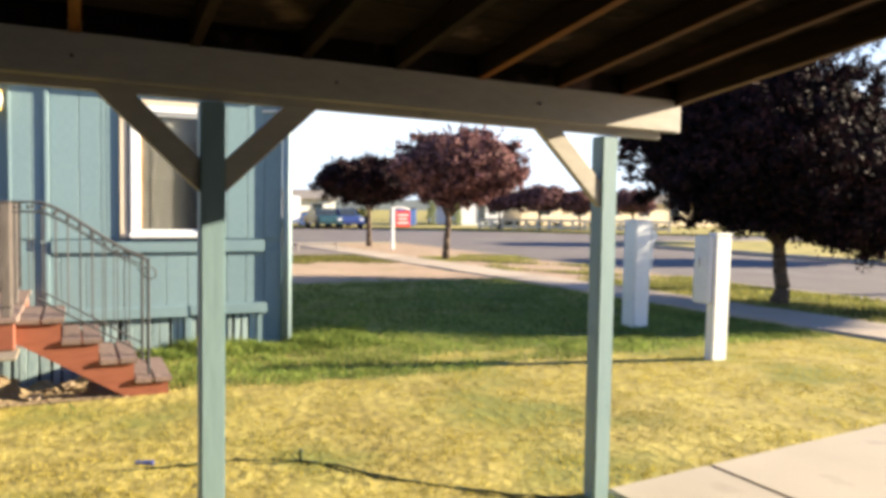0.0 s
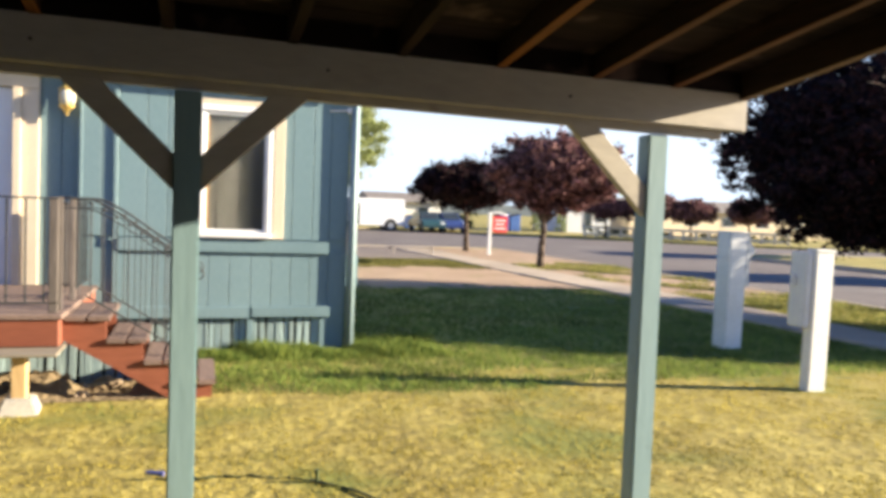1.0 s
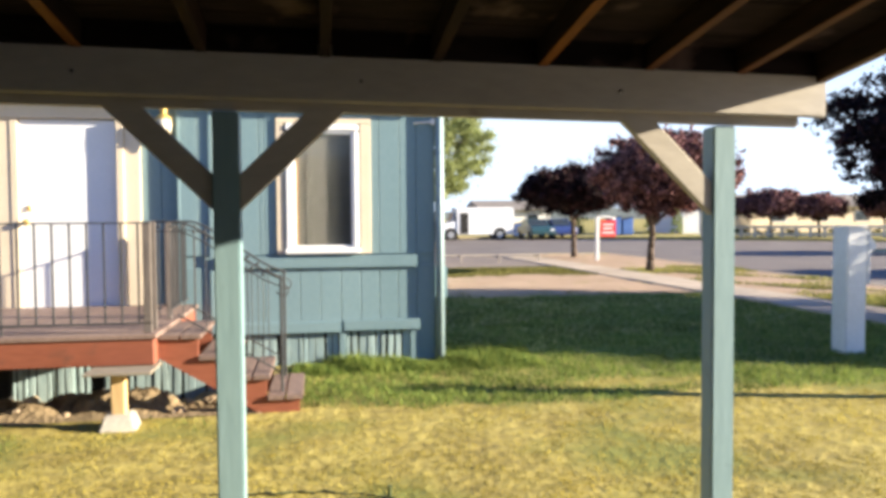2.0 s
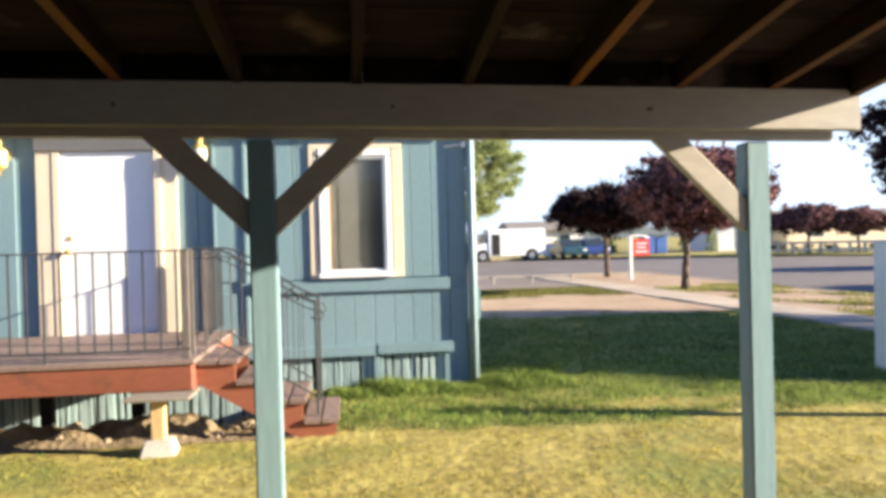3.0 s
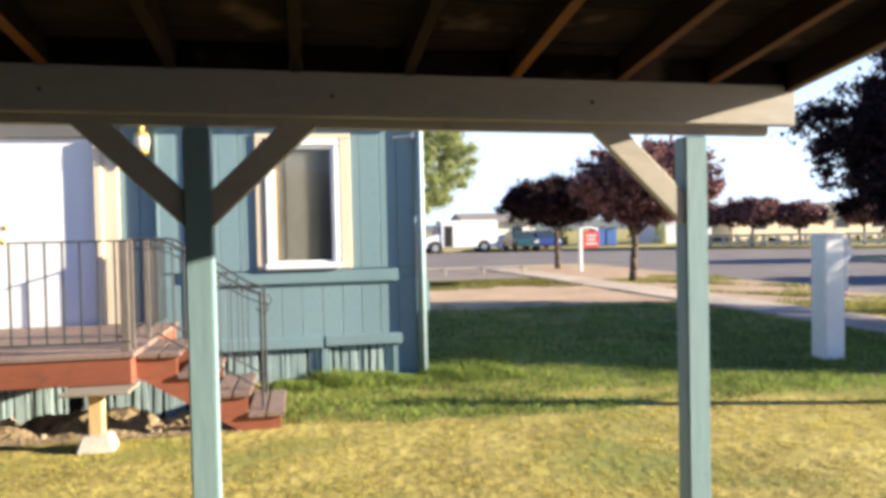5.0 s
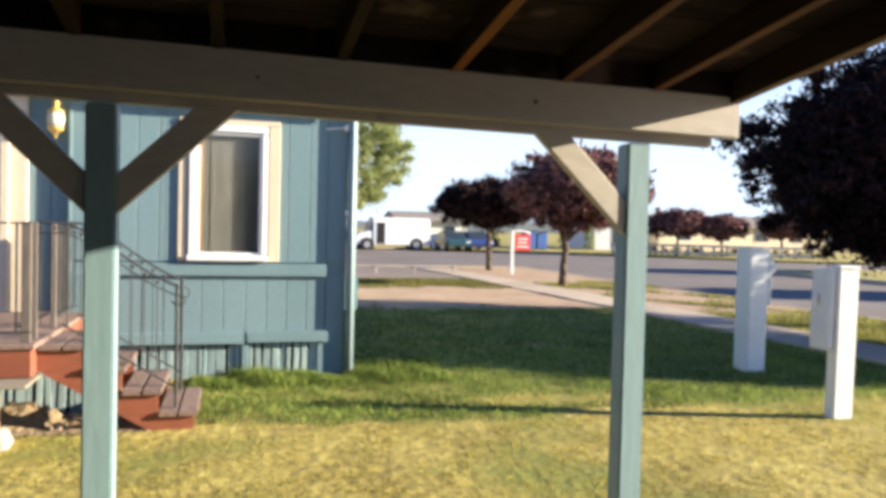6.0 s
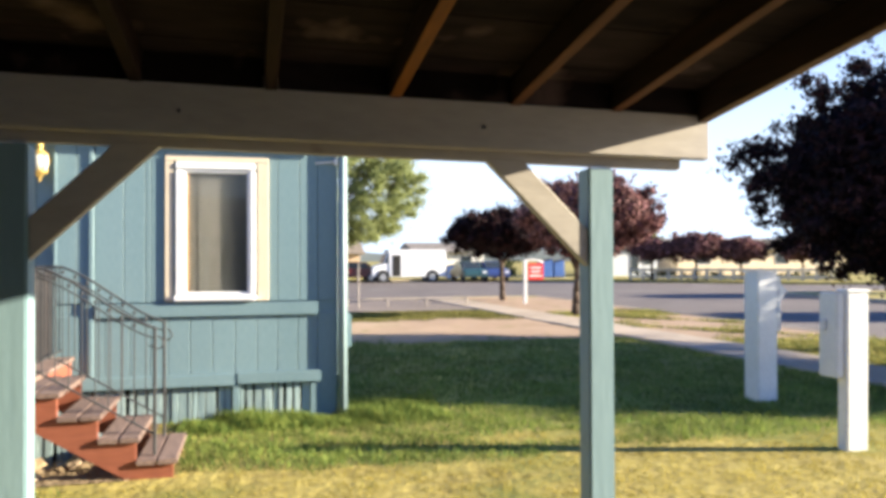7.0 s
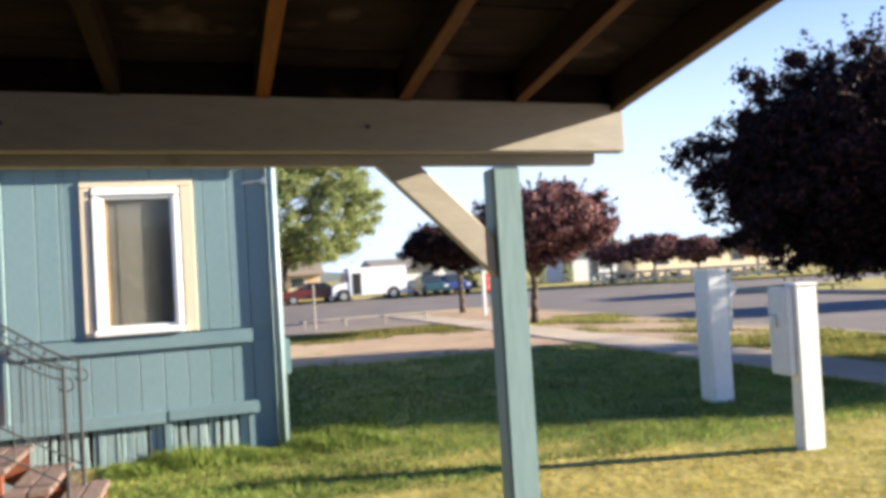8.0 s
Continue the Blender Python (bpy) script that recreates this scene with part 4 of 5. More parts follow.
# ---------------------------------------------------------------- lawn


def blades(name, n, area, keep, height, width, mat, label, seed, flop=0.5):
    rng = np.random.default_rng(seed)
    x = rng.uniform(area[0], area[1], n)
    y = rng.uniform(area[2], area[3], n)
    ok = keep(x, y, rng.random(n))
    x, y = x[ok], y[ok]
    m = len(x)
    h = height(x, y) * rng.uniform(0.5, 1.25, m)
    a = rng.uniform(0, 2 * math.pi, m)
    w = width * rng.uniform(0.6, 1.4, m)
    lean = rng.normal(0, flop, (m, 2)) * h[:, None]
    dx, dy = np.cos(a) * w, np.sin(a) * w
    z = np.full(m, -0.005)
    co = np.stack((np.stack((x - dx, y - dy, z), 1), np.stack((x + dx, y + dy, z), 1), np.stack((x + lean[:, 0], y + lean[:, 1], h), 1)), 1).reshape(-1, 3)
    tagged(new(name, quads_mesh(name, co, 3, mat)), label, "grass", kind="stuff")


def wave(x, y, s, k):
    return np.sin(x * s + 1.3 * k) * np.sin(y * s * 0.83 + 2.1 * k) + 0.6 * np.sin(x * s * 2.3 + y * s * 1.7 + k)


def lumps(x, y, s, seed):
    """Smooth random lumps, about -1 to 1, s of them to the metre."""
    grid = np.random.default_rng(seed).uniform(-1, 1, (64, 64))
    u, v = x * s, y * s
    i, j = np.floor(u).astype(int), np.floor(v).astype(int)
    a, b = u - i, v - j
    a, b = a * a * (3 - 2 * a), b * b * (3 - 2 * b)
    g = lambda p, q: grid[(i + p) % 64, (j + q) % 64]
    return (g(0, 0) * (1 - a) + g(1, 0) * a) * (1 - b) + (g(0, 1) * (1 - a) + g(1, 1) * a) * b


def off_paths(x, y):
    """True where grass can grow."""
    slab = (x > 1.6) & (y < 3.0 + (x - 1.7) * 0.1)
    house = (x < 1.3) & (y > 7.77)
    under = (x < -0.05 + 0.0 * y) & (y > 5.9 + 0.12 * np.sin(x * 3)) & (y < 7.78) & (x < -0.09 - 0.25 * np.clip(y - 6.8, 0, 1))
    walk_ = np.abs(x - walk_mid(y)) < 0.62
    bare = (x < walk_mid(y) - 0.6) & (y > 13.9 + 0.35 * wave(x, y, 2.2, 5)) & (y < 18.6 + 0.4 * wave(x, y, 1.9, 6)) & (wave(x, y, 4.1, 7) < 1.2)
    sandy = (x > walk_mid(y) + 0.6) & (((y > 12.9) & (y < 18.4) & (wave(x, y, 2.0, 3) < 0.5)) | (y > 20.6 + 0.5 * wave(x, y, 1.7, 2)))
    return ~(slab | house | under | walk_ | bare | sandy) & (x < 11.3)


def green(x, y):
    """How green and lush the lawn is, 0 to 1."""
    g = 0.62 * np.clip((y - 5.85 + 0.12 * lumps(x, y, 2.0, 6)) / 0.3, 0, 1) + 0.4 * np.clip((y - 5.0) / 2.5, 0, 1)
    bare = np.exp(-((x - 2.7) / 0.9) ** 2 - ((y - 6.45) / 0.22) ** 2)
    return np.clip(g + 0.2 * lumps(x, y, 1.3, 2) + 0.15 * lumps(x, y, 5.0, 3) - 0.8 * bare - 0.1 * np.clip(x - 3, 0, 2), 0, 1)


near = lambda x, y, r: off_paths(x, y) & (r < np.clip(1.5 - 0.09 * y, 0.4, 1))
blades("lawn_grass", 420000, (-5.5, 7.35, 1.5, 14.6), lambda x, y, r: near(x, y, r) & (green(x, y) < 0.25 + 0.5 * r), lambda x, y: np.maximum(0.005, 0.012 + 0.004 * lumps(x, y, 3.0, 1) + 0.008 * lumps(x, y, 8.0, 5)), 0.0055, M_GRASS, "dry yellow lawn grass in low sun", 21, 1.1)
blades("green_grass", 330000, (-5.5, 7.35, 5.0, 14.6), lambda x, y, r: near(x, y, r) & (green(x, y) > 0.25 + 0.5 * r), lambda x, y: np.maximum(0.012, 0.042 + 0.012 * lumps(x, y, 2.6, 4) + 0.02 * lumps(x, y, 9.0, 2)), 0.005, M_GRASSG, "fresh green grass towards the house", 22)
blades("tall_grass", 26000, (-0.2, 2.2, 7.2, 8.3), lambda x, y, r: off_paths(x, y) & (r < np.where(x > 1.3, 0.5, 1) * np.clip((y - 7.25) * 3, 0, 1)), lambda x, y: 0.085 + 0.04 * wave(x, y, 5, 2), 0.006, M_GRASSG, "tall uncut grass along the skirting", 23)
blades("verge_grass", 66000, (8.0, 11.3, 1.0, 29.0), lambda x, y, r: off_paths(x, y), lambda x, y: 0.06 + 0.025 * wave(x, y, 2, 3), 0.012, M_VERGE, "half-dry verge grass beside the sidewalk", 24)
blades("back_grass", 40000, (-3, 7.3, 18.2, 24.0), lambda x, y, r: off_paths(x, y) & (y < 21.9) & (x < walk_mid(y)), lambda x, y: 0.045 + 0.0 * x, 0.014, M_OLIVE, "green grass strip behind the dirt patch", 25)

# ---------------------------------------------------------------- hose in the lawn
M_HOSE = material("dark_green_hose", (0.06, 0.08, 0.035), (0.11, 0.125, 0.055), 0.45, 60, 4, 0.1, spread=0.0)
M_BLUEP = material("blue_plastic", (0.06, 0.08, 0.3), (0.1, 0.13, 0.4), 0.4, 40, 4, 0.05, spread=0.0)
hose = thing("garden_hose", (0.4, 3.8, 0), "dark green garden hose lying in the dry grass", "hose")
way = [(-0.42, 4.25), (-0.2, 4.21), (0.05, 4.2), (0.3, 4.12), (0.5, 3.93), (0.72, 3.62), (0.95, 3.38), (1.2, 3.14), (1.42, 2.98), (1.55, 2.7)]
fine = []
for (ax, ay), (bx, by) in zip(way, way[1:]):
    fine += [(ax + (bx - ax) * k / 4, ay + (by - ay) * k / 4 + 0.012 * math.sin(ax * 40 + k * 1.7), 0.006 + 0.006 * math.sin(bx * 9 + k)) for k in range(4)]
part("tube", sweep_bm(fine, 0.0075), M_HOSE, hose, "", True)
part("nozzle", tube_bm((-0.47, 4.26, 0.04), (-0.38, 4.235, 0.035), 0.009, 0.015, 10), M_BLUEP, hose, "blue plastic spray nozzle")
part("riser", tube_bm((0.38, 4.05, 0), (0.38, 4.05, 0.07), 0.01, 0.014, 8), M_HOSE, hose)

# ---------------------------------------------------------------- sign by the sidewalk
M_SIGNRED = material("red_sign_paint", (0.55, 0.03, 0.03), (0.68, 0.05, 0.05), 0.4, 30, 3, 0.03, spread=0.0)
sign = thing("yard_sign", (9.2, 24.7, 0), "white post with a hanging red sign panel", "sign")
SX, SYY = 9.2, 24.7
part("post", box_bm(SX - 0.05, SX + 0.05, SYY - 0.05, SYY + 0.05, -0.05, 1.45, 0.01, 2), M_WHITE, sign)
arch = [(SX + 0.02 + 0.6 * k / 8, SYY, 1.38 + 0.07 * math.sin(math.pi * (0.25 + 0.75 * k / 8))) for k in range(9)]
part("arm", sweep_bm(arch, 0.032, 8), M_WHITE, sign, "", True)
panel = part("panel", box_bm(SX + 0.1, SX + 0.64, SYY - 0.015, SYY + 0.015, 0.78, 1.33, 0.006), M_SIGNRED, sign, "red panel with pale illegible lettering")
for z, a, b in ((1.19, 0.18, 0.56), (1.06, 0.2, 0.52), (0.92, 0.16, 0.58)):
    part("letter_bar", box_bm(SX + a, SX + b, SYY - 0.021, SYY - 0.016, z - 0.025, z + 0.025), M_WHITE, panel)

# ---------------------------------------------------------------- low rail fence behind the dirt patch
fence = thing("low_fence", (5, 24.3, 0), "low grey rail fence on thin posts", "fence")
M_GREYW = material("weathered_grey_wood", (0.25, 0.22, 0.2), (0.36, 0.32, 0.29), 0.85, 40, 3, 0.3, spread=0.1)
part("rail", box_bm(2.0, 7.1, 24.28, 24.33, 0.2, 0.25, 0.008), M_GREYW, fence)
for x in (2.0, 3.25, 4.5, 5.75, 7.05):
    part("post", box_bm(x - 0.035, x + 0.035, 24.25, 24.278, -0.05, 0.27, 0.006), M_GREYW, fence)
part("tall_post", tube_bm((3.49, 23.6, -0.05), (3.49, 23.6, 1.35), 0.03, sides=8), M_GREYW, fence)

# pale gravel lot beside the cross street, and the slanting verge across it
M_GRAVEL = material("brown_gravel", (0.17, 0.138, 0.12), (0.26, 0.215, 0.185), 0.95, 60, 1.2, 0.4, spread=0.0)
bm = bmesh.new()
bm.faces.new([bm.verts.new(c) for c in ((-60, 22.0, 0.006), (6.8, 22.0, 0.006), (6.5, 29.3, 0.006), (-60, 29.3, 0.006))])
tagged(solid("gravel_lot", bm, M_GRAVEL), "brown gravel lot before the cross street", "gravel", kind="structure")
bm = bmesh.new()
f = bm.faces.new([bm.verts.new((x, y, -0.14)) for x, y in ((13, 56.3), (22, 51.5), (27, 47), (33, 40.5), (60, 30), (150, 30), (150, 57), (13, 57))])
r = bmesh.ops.extrude_face_region(bm, geom=[f])
for v in r["geom"]:
    if isinstance(v, bmesh.types.BMVert):
        v.co.z = 0.012
bmesh.ops.recalc_face_normals(bm, faces=bm.faces[:])
tagged(solid("far_verge", bm, M_SOIL), "raised grassy verge across the junction", "grass verge", kind="structure")

# ---------------------------------------------------------------- vehicles
M_VANW = material("white_van_paint", (0.72, 0.74, 0.76), (0.8, 0.81, 0.82), 0.3, 20, 1, 0.02, spread=0.0)
M_TYRE = material("black_tyre", (0.015, 0.015, 0.015), (0.03, 0.03, 0.03), 0.8, 40, 5, 0.2, spread=0.0)
M_RIM = material("steel_rim", (0.4, 0.4, 0.4), (0.55, 0.55, 0.55), 0.35, 30, 4, 0.05, metal=0.7, spread=0.0)
M_CARGLASS = material("tinted_car_glass", (0.02, 0.03, 0.035), (0.05, 0.06, 0.07), 0.08, 10, 2, 0.0, spread=0.0, spec=0.6)


def wheel(t, x, y, r):
    ty = part("wheel", tube_bm((x, y - 0.1, ROAD_Z + r), (x, y + 0.1, ROAD_Z + r), r, sides=20), M_TYRE, t)
    part("rim", tube_bm((x, y - 0.112, ROAD_Z + r), (x, y - 0.101, ROAD_Z + r), r * 0.6, sides=16), M_RIM, ty)


def step_van(x0, y):
    """A boxy delivery van with its nose to -x and an open side door."""
    t = thing("delivery_van", (x0 + 2.7, y, ROAD_Z), "white boxy delivery van with open side door, parked", "van")
    z = ROAD_Z
    body = [(1.3, 0.42), (5.35, 0.42), (5.35, 2.5), (5.3, 2.56), (1.22, 2.56), (1.25, 2.3)]
    bm = prism_bm([(x0 + a, z + b) for a, b in body], 1.95, pose(0, y, 0))
    bmesh.ops.bevel(bm, geom=bm.edges[:], offset=0.04, segments=2, affect="EDGES")
    part("cargo_box", bm, M_VANW, t)
    cab = [(0.1, 0.45), (1.29, 0.45), (1.24, 2.3), (1.14, 2.3), (0.9, 1.45), (0.25, 1.25), (0.1, 1.05)]
    front = prism_bm([(x0 + a, z + b) for a, b in cab], 1.85, pose(0, y + 0.05, 0))
    bmesh.ops.bevel(front, geom=front.edges[:], offset=0.03, segments=2, affect="EDGES")
    cabo = part("cab", front, M_VANW, t)
    # near-black panel on the flank gives the shade of the open door
    part("door_opening", box_bm(x0 + 1.5, x0 + 2.1, y - 0.014, y - 0.002, z + 0.5, z + 2.15, 0.003), M_DARK, t, "dark panel standing for the shaded open doorway")
    wind = prism_bm([(x0 + 1.12, z + 2.26), (x0 + 0.9, z + 1.5), (x0 + 0.885, z + 1.5), (x0 + 1.105, z + 2.26)], 1.6, pose(0, y + 0.17, 0))
    part("windscreen", wind, M_CARGLASS, cabo)
    part("side_window", prism_bm([(x0 + 0.98, z + 1.5), (x0 + 1.25, z + 1.5), (x0 + 1.22, z + 2.2), (x0 + 1.17, z + 2.2)], 0.01, pose(0, y + 0.036, 0)), M_CARGLASS, cabo)
    part("bumper", box_bm(x0 - 0.02, x0 + 0.095, y + 0.1, y + 1.85, z + 0.42, z + 0.62, 0.03, 2), M_RIM, t)
    part("rear_bumper", box_bm(x0 + 5.355, x0 + 5.5, y + 0.1, y + 1.85, z + 0.4, z + 0.58, 0.03, 2), M_RIM, t)
    for hy in (y + 0.25, y + 1.6):
        part("headlight", tube_bm((x0 + 0.09, hy, z + 0.95), (x0 + 0.11, hy, z + 0.95), 0.1, sides=12), M_WHITE, cabo)
    t.scale.z = 0.89
    for wx in (0.85, 4.35):
        # near-black disc stands for the shade inside each arch
        part("wheel_arch", tube_bm((x0 + wx, y - 0.004, z + 0.4), (x0 + wx, y + 0.03, z + 0.4), 0.47, sides=20), M_DARK, t)
        wheel(t, x0 + wx, y + 0.08, 0.38)
        wheel(t, x0 + wx, y + 1.8, 0.38)


def parked_car(x0, y, colour, words, turn=0):
    t = thing("parked_car", (x0 + 2.1, y, ROAD_Z), words, "car", "parked cars")
    z = ROAD_Z
    m = material("car_paint_" + words.split()[0], tuple(c * 0.85 for c in colour), colour, 0.3, 15, 1, 0.01, spread=0.0, spec=0.6)
    low_ = [(0.0, 0.35), (4.2, 0.35), (4.25, 0.7), (4.1, 0.92), (3.3, 0.98), (1.2, 0.98), (0.15, 0.85), (-0.03, 0.6)]
    bm = prism_bm([(x0 + a, z + b) for a, b in low_], 1.7, pose(0, y, 0))
    bmesh.ops.bevel(bm, geom=bm.edges[:], offset=0.05, segments=2, affect="EDGES")
    body = part("body", bm, m, t)
    cab = [(1.15, 0.97), (3.6, 0.97), (3.1, 1.42), (1.8, 1.45)]
    bm = prism_bm([(x0 + a, z + b) for a, b in cab], 1.45, pose(0, y + 0.12, 0))
    bmesh.ops.bevel(bm, geom=bm.edges[:], offset=0.04, segments=2, affect="EDGES")
    part("roof", bm, m, t)
    glass = [(1.35, 1.0), (3.35, 1.0), (3.0, 1.36), (1.87, 1.38)]
    part("window", prism_bm([(x0 + a, z + b) for a, b in glass], 0.01, pose(0, y + 0.105, 0)), M_CARGLASS, t)
    part("windscreen", prism_bm([(x0 + 1.1, z + 0.98), (x0 + 1.16, z + 0.98), (x0 + 1.79, z + 1.42), (x0 + 1.73, z + 1.42)], 1.25, pose(0, y + 0.22, 0)), M_CARGLASS, t)
    part("headlight", box_bm(x0 - 0.02, x0 + 0.08, y + 0.12, y + 0.4, z + 0.62, z + 0.76, 0.02), M_WHITE, body)
    for wx in (0.8, 3.4):
        wheel(t, x0 + wx, y + 0.09, 0.32)
        wheel(t, x0 + wx, y + 1.6, 0.32)
    t.matrix_basis = t.matrix_basis @ pose(0, 0, 0, 0, 0, turn)


step_van(8.3, 53.2)
parked_car(5.0, 53.8, (0.12, 0.02, 0.02), "dark red parked car beside the white van")
parked_car(14.15, 53.7, (0.03, 0.08, 0.095), "teal parked car behind the white van", 90)
parked_car(15.85, 53.9, (0.035, 0.06, 0.19), "dark blue parked car beside the teal car", 90)
M_BLUEBOX = material("blue_steel_paint", (0.04, 0.1, 0.32), (0.06, 0.15, 0.42), 0.5, 20, 2, 0.1, spread=0.05)


def dumpster(x, y, w, h):
    t = thing("blue_bin", (x, y, 0), "blue steel waste bin with a sloping lid", "waste bin", "waste bins")
    bm = prism_bm([(x, 0.06), (x + w, 0.06), (x + w, h), (x, h * 0.86)], 1.1, pose(0, y, 0))
    bmesh.ops.bevel(bm, geom=bm.edges[:], offset=0.03, segments=1, affect="EDGES")
    part("body", bm, M_BLUEBOX, t)
    lid = prism_bm([(x - 0.04, h * 0.865), (x + w + 0.04, h + 0.01), (x + w + 0.04, h + 0.05), (x - 0.04, h * 0.9)], 1.16, pose(0, y - 0.03, 0))
    part("lid", lid, M_DARK, t)
    for a in (x + 0.1, x + w - 0.2):
        part("foot", box_bm(a, a + 0.1, y + 0.1, y + 1.0, 0.0, 0.06), M_DARK, t)


dumpster(14.65, 56.6, 0.8, 1.05), dumpster(22.5, 57.4, 0.85, 1.45), dumpster(23.5, 57.4, 0.85, 1.4)

# ---------------------------------------------------------------- far houses


def far_house(x0, x1, y, h, ridge, wall_col, words, depth=7.0, windows=(), roof_mat=None):
    t = thing("far_house", ((x0 + x1) / 2, y, 0), words, "house", "houses across the street")
    wm = material("wall_" + words.split()[0] + str(int(x0 + 200)), tuple(c * 0.9 for c in wall_col), wall_col, 0.8, 20, 0.6, 0.1, spread=0.0)
    part("wall", box_bm(x0, x1, y, y + depth, 0.0, h, 0.02), wm, t)
    rf = prism_bm([(-0.5, h + 0.01), (depth + 0.5, h + 0.01), (depth + 0.5, h + 0.12), (depth / 2, ridge), (-0.5, h + 0.12)], x1 - x0 + 0.8, Matrix.Translation((x1 + 0.4, y, 0)) @ pose(0, 0, 0, 0, 0, 90))
    part("roof", rf, roof_mat or M_ROOF, t)
    for wx, wz, ww, wh in windows:
        w = part("window", box_bm(x0 + wx, x0 + wx + ww, y - 0.04, y - 0.002, wz, wz + wh, 0.01), M_WHITE, t)
        part("pane", box_bm(x0 + wx + 0.08, x0 + wx + ww - 0.08, y - 0.055, y - 0.041, wz + 0.08, wz + wh - 0.08), M_CARGLASS, w)


M_TANROOF = material("tan_shingle", (0.2, 0.165, 0.135), (0.3, 0.25, 0.21), 0.9, 30, 2, 0.3, spread=0.0)
far_house(-6, 9.0, 64.0, 1.9, 3.3, (0.62, 0.46, 0.33), "cream house with a tan roof behind the cars", windows=((9.2, 0.9, 1.2, 0.9), (12.6, 0.9, 1.2, 0.9)), roof_mat=M_TANROOF)
far_house(15.0, 21.5, 70.0, 2.1, 3.1, (0.75, 0.74, 0.7), "white house behind the parked cars", windows=((1.0, 0.9, 1.2, 0.9), (4.2, 0.9, 1.2, 0.9)))
far_house(30.0, 34.2, 60.5, 2.4, 3.2, (0.6, 0.62, 0.66), "pale grey house behind the trees", windows=((1.6, 0.2, 0.9, 1.9), (2.9, 0.9, 0.8, 0.8)))
far_house(37.0, 75.0, 62.0, 2.2, 3.4, (0.72, 0.6, 0.43), "long cream building behind the plum trees", windows=tuple((2.0 + 4.0 * k, 0.9, 1.4, 0.9) for k in range(9)))

# pale rail fence along the slanting verge
M_PALE = material("pale_cream_paint", (0.62, 0.55, 0.42), (0.72, 0.65, 0.52), 0.6, 30, 2, 0.1, spread=0.0)
rail_fence = thing("pale_fence", (30, 45.5, 0), "pale cream rail fence with dark gaps along the verge", "fence")
fa, fb = Vector((26.2, 50.2, 0)), Vector((37.5, 42.6, 0))
d = (fb - fa).normalized()
ang = math.degrees(math.atan2(d.y, d.x))
for z in (0.12, 0.62):
    b = box_bm(0, (fb - fa).length, -0.04, 0.04, z, z + 0.17, 0.01)
    b.transform(Matrix.Translation(fa) @ pose(0, 0, 0, 0, 0, ang))
    part("rail", b, M_PALE, rail_fence)
k = 0.0
while k < (fb - fa).length:
    b = box_bm(k, k + 0.2, 0.042, 0.14, -0.02, 0.8, 0.01)
    b.transform(Matrix.Translation(fa) @ pose(0, 0, 0, 0, 0, ang))
    part("post", b, M_PALE, rail_fence)
    k += 0.85
M_HEDGE = leaf_material("hedge_leaf", (0.02, 0.035, 0.012), (0.06, 0.09, 0.03), 0.2)
hed = thing("hedge", (31, 46.5, 0), "low dark hedge behind the pale fence", "hedge")
rng = np.random.default_rng(44)
cl = []
for k in range(80):
    p = fa.lerp(fb, rng.random()) + Vector((-d.y, d.x, 0)) * 0.6
    cl.append((p.x, p.y, rng.uniform(0.15, 0.5), 0.28))
co = leaf_cloud(rng, np.array(cl), 60, 0.06) - np.array((31, 46.5, 0))
ob = new("foliage", quads_mesh("foliage", co, 4, M_HEDGE))
ob.parent = hed

shrub = thing("shrub", (20.2, 58.6, 0), "dark rounded shrub behind the parked cars", "shrub")
rng = np.random.default_rng(47)
cl = np.array([(20.2 + rng.normal() * 0.5, 58.6 + rng.normal() * 0.3, rng.uniform(0.2, 1.35), 0.3) for k in range(26)])
ob = new("foliage", quads_mesh("foliage", leaf_cloud(rng, cl, 60, 0.07) - np.array((20.2, 58.6, 0)), 4, M_HEDGE))
ob.parent = shrub
part("trunk", tube_bm((20.2, 58.6, -0.05), (20.2, 58.6, 0.6), 0.06, 0.04), M_BARK, shrub)

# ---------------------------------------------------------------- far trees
# far-verge plums use the leaf copy with sunlight in its colour
tree("plum_tree", (27.3, 49.0), 3.0, 1.6, 1.6, 1.2, 1.2, 0.1, 31, M_PLUMSUN, PLUM + " on the far verge", "tree", 70, 80, 0.09, 5, group="street plum trees", core=4500)
tree("plum_tree", (30.0, 47.8), 3.3, 2.2, 1.9, 1.25, 1.2, 0.1, 32, M_PLUMSUN, PLUM + " on the far verge", "tree", 80, 80, 0.09, 5, group="street plum trees", core=4500)
tree("plum_tree", (33.0, 47.0), 3.0, 1.9, 1.7, 1.2, 1.2, 0.1, 33, M_PLUMSUN, PLUM + " on the far verge", "tree", 70, 80, 0.09, 5, group="street plum trees", core=4500)
tree("plum_tree", (36.6, 45.4), 3.1, 1.8, 1.7, 1.2, 1.2, 0.1, 34, M_PLUMSUN, PLUM + " on the far verge", "tree", 70, 80, 0.09, 5, group="street plum trees", core=4500)
tree("shade_tree", (5.6, 58.0), 11.5, 5.7, 5.0, 2.5, 3.0, 0.28, 41, M_GREENLEAF, "tall light green shade tree beyond the cross street", "tree", 520, 280, 0.1, 8, lean=0.25, cr=(0.07, 0.2), facing=1.6)
for k, (x, y, h, r) in enumerate(((44, 84, 5, 4),)):
    tree("background_tree", (x, y), h, r, r, 1.4, 1.4, 0.2, 60 + k, M_GREENLEAF, "rounded green tree behind the houses", "tree", 50, 50, 0.25, 5, group="background trees")


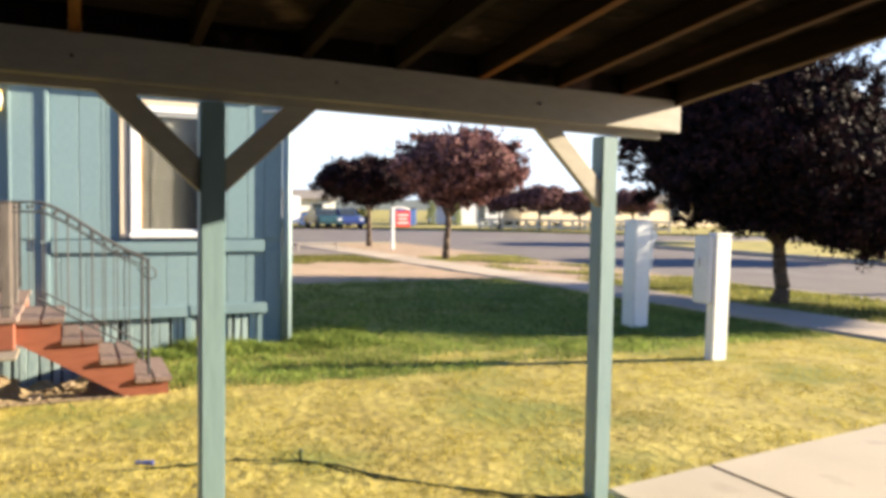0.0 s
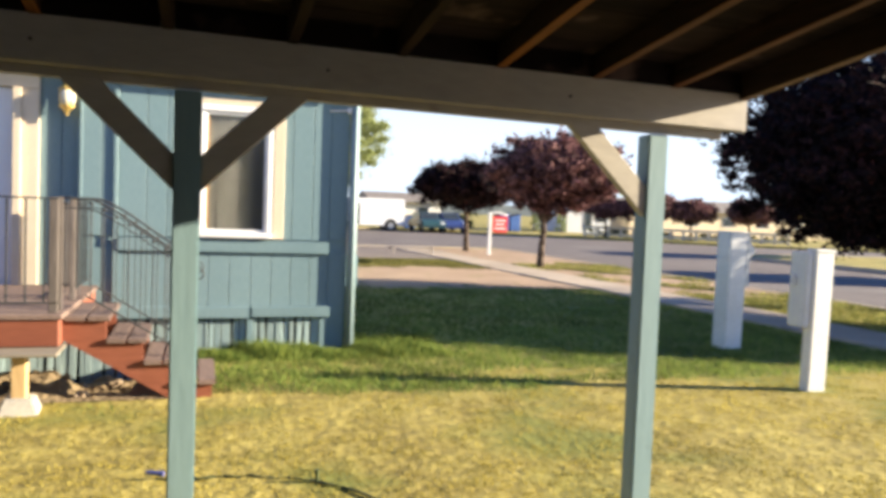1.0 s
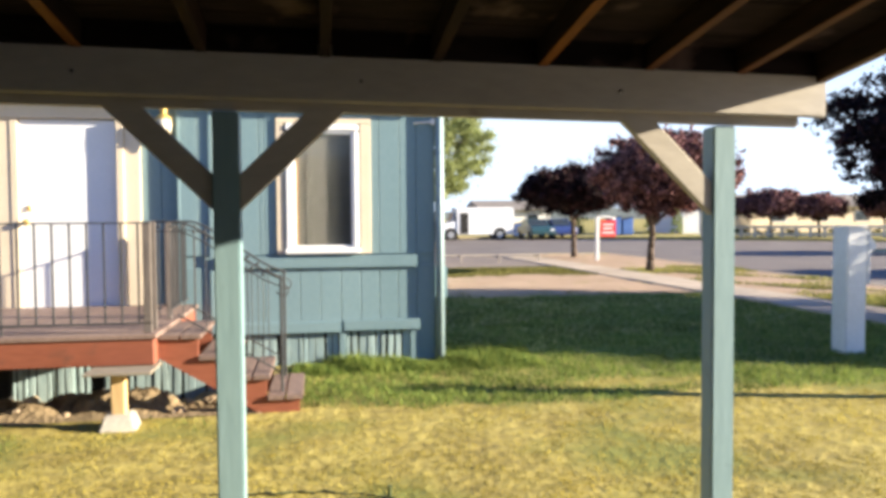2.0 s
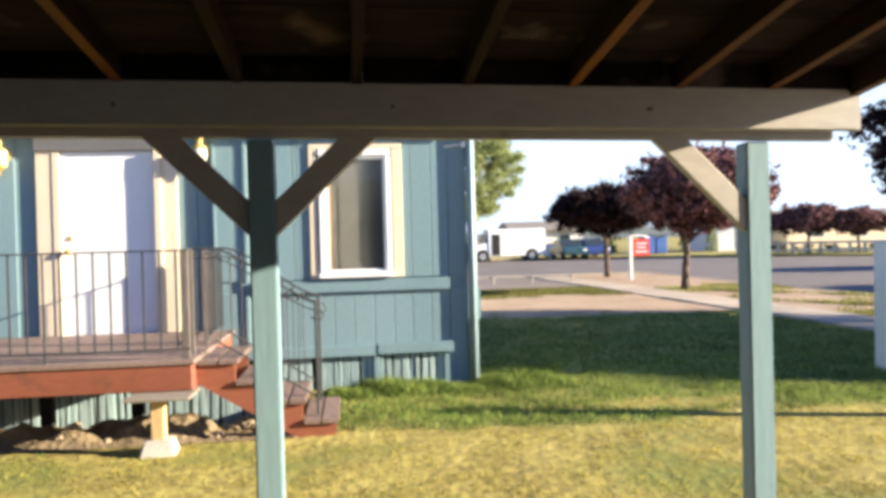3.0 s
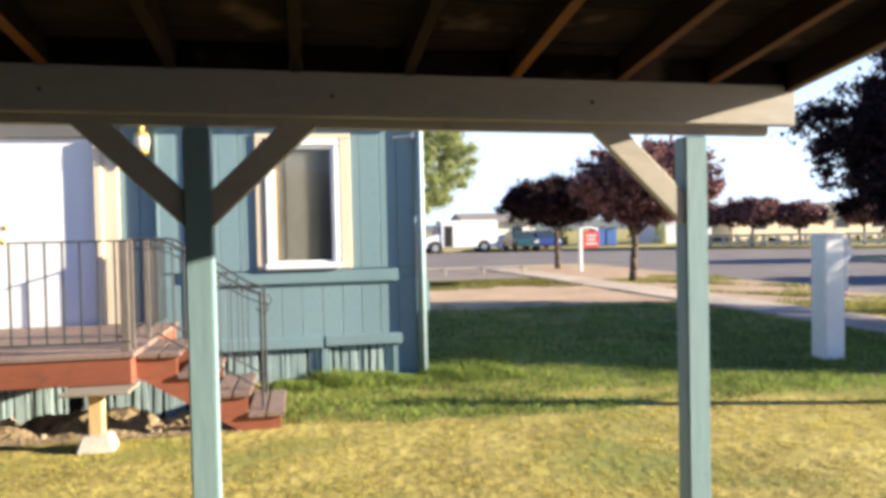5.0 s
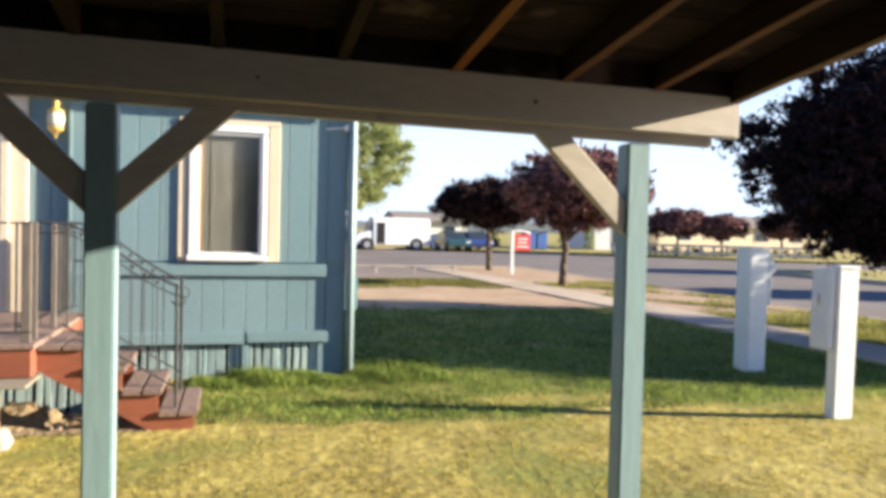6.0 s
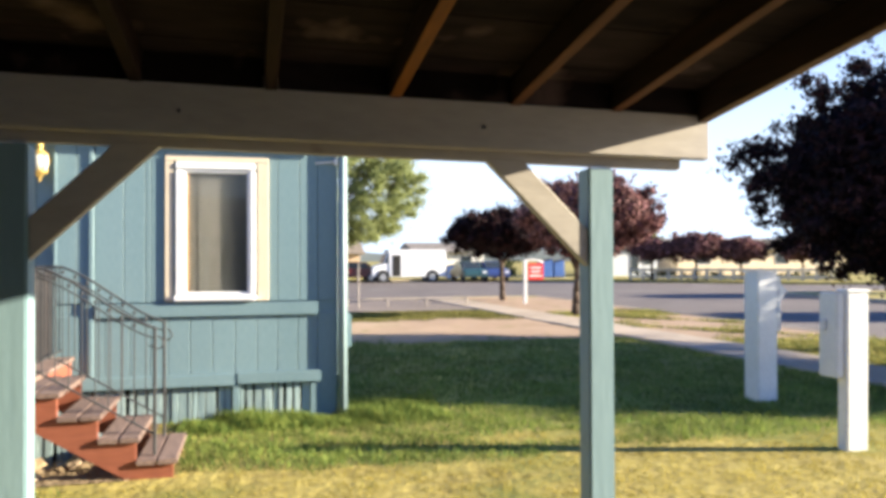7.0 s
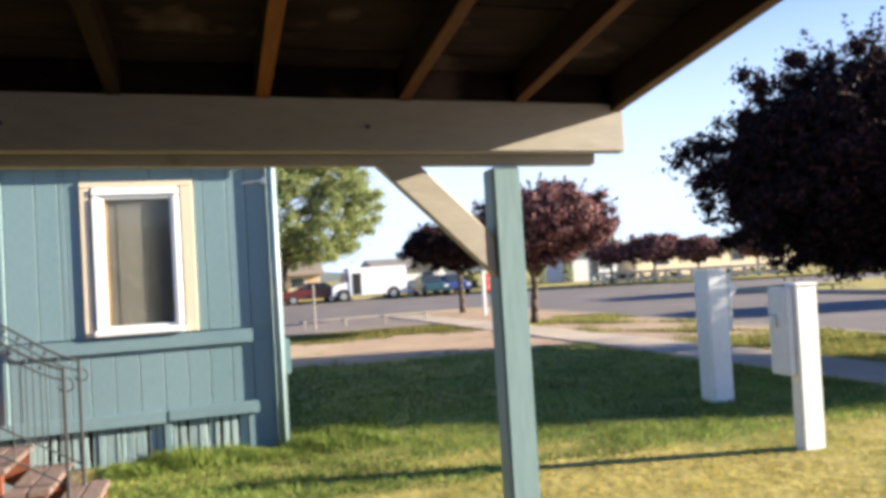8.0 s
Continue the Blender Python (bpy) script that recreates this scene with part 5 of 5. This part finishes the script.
def cypress(x, y, h, seed):
    rng = np.random.default_rng(seed)
    t = thing("arborvitae", (x, y, 0), "narrow green arborvitae beside the pale house", "shrub", "arborvitae pair")
    part("trunk", tube_bm((x, y, -0.05), (x, y, 0.5), 0.06, 0.05), M_BARK, t)
    cl = []
    for k in range(50):
        z = rng.uniform(0.1, h)
        w = 0.42 * (1 - z / h) ** 0.6
        a = rng.uniform(0, 2 * math.pi)
        cl.append((x + math.cos(a) * w, y + math.sin(a) * w, z, 0.18))
    co = leaf_cloud(rng, np.array(cl), 40, 0.07) - np.array((x, y, 0))
    o = new("foliage", quads_mesh("foliage", co, 4, M_GREENLEAF))
    o.parent = t


cypress(26.6, 59.5, 2.5, 71), cypress(29.0, 59.5, 2.3, 72)

hill = bmesh.new()
cols = []
for k in range(120):
    a = math.radians(-20 + 130 * k / 119)
    h = 10 + 7 * noise.noise(Vector((k * 0.09, 0, 5))) + 3 * noise.noise(Vector((k * 0.5, 1, 5)))
    cols.append([hill.verts.new((math.sin(a) * R, math.cos(a) * R, z)) for R, z in ((560, -2), (600, h * 0.8), (640, h), (800, -2))])
for a, b in zip(cols, cols[1:]):
    for k in range(3):
        hill.faces.new((a[k], b[k], b[k + 1], a[k + 1]))
M_HILL = material("distant_hill", (0.1, 0.13, 0.12), (0.16, 0.18, 0.16), 1.0, 0.05, 0.01, 0, spread=0.0)
tagged(solid("hills", hill, M_HILL, True), "low blue-green hills on the horizon", "hills", kind="structure")

# ---------------------------------------------------------------- added walls and floor, out of view, that darken the carport
M_UNSEEN = material("dark_unseen_surface", (0.06, 0.05, 0.042), (0.11, 0.09, 0.075), 0.85, 30, 2, 0.3, stretch=(1, 1, 0.2), spread=0.0)
tagged(solid("floor", box_bm(-5.25, 1.66, -3.59, 1.35, -0.05, 0.012, 0.004), M_UNSEEN), "added dark floor, unseen, cutting bounce light under the carport", "floor", kind="structure")
tagged(solid("wall_behind", box_bm(-9.0, 2.0, -3.75, -3.6, 0.0, 2.7, 0.01), M_UNSEEN), "added unseen wall darkening the carport from behind", "wall", kind="structure")
tagged(solid("wall_side", box_bm(-5.4, -5.26, -3.595, 2.9, 0.0, 2.2, 0.01), M_UNSEEN), "added unseen wall darkening the carport from the side", "wall", kind="structure")
# blocks the low sun from the ground under the roof
tagged(solid("wall_end", box_bm(2.06, 2.2, -3.595, 1.6, 0.0, 2.2, 0.01), M_UNSEEN), "added unseen wall keeping sun out of the carport", "wall", kind="structure")
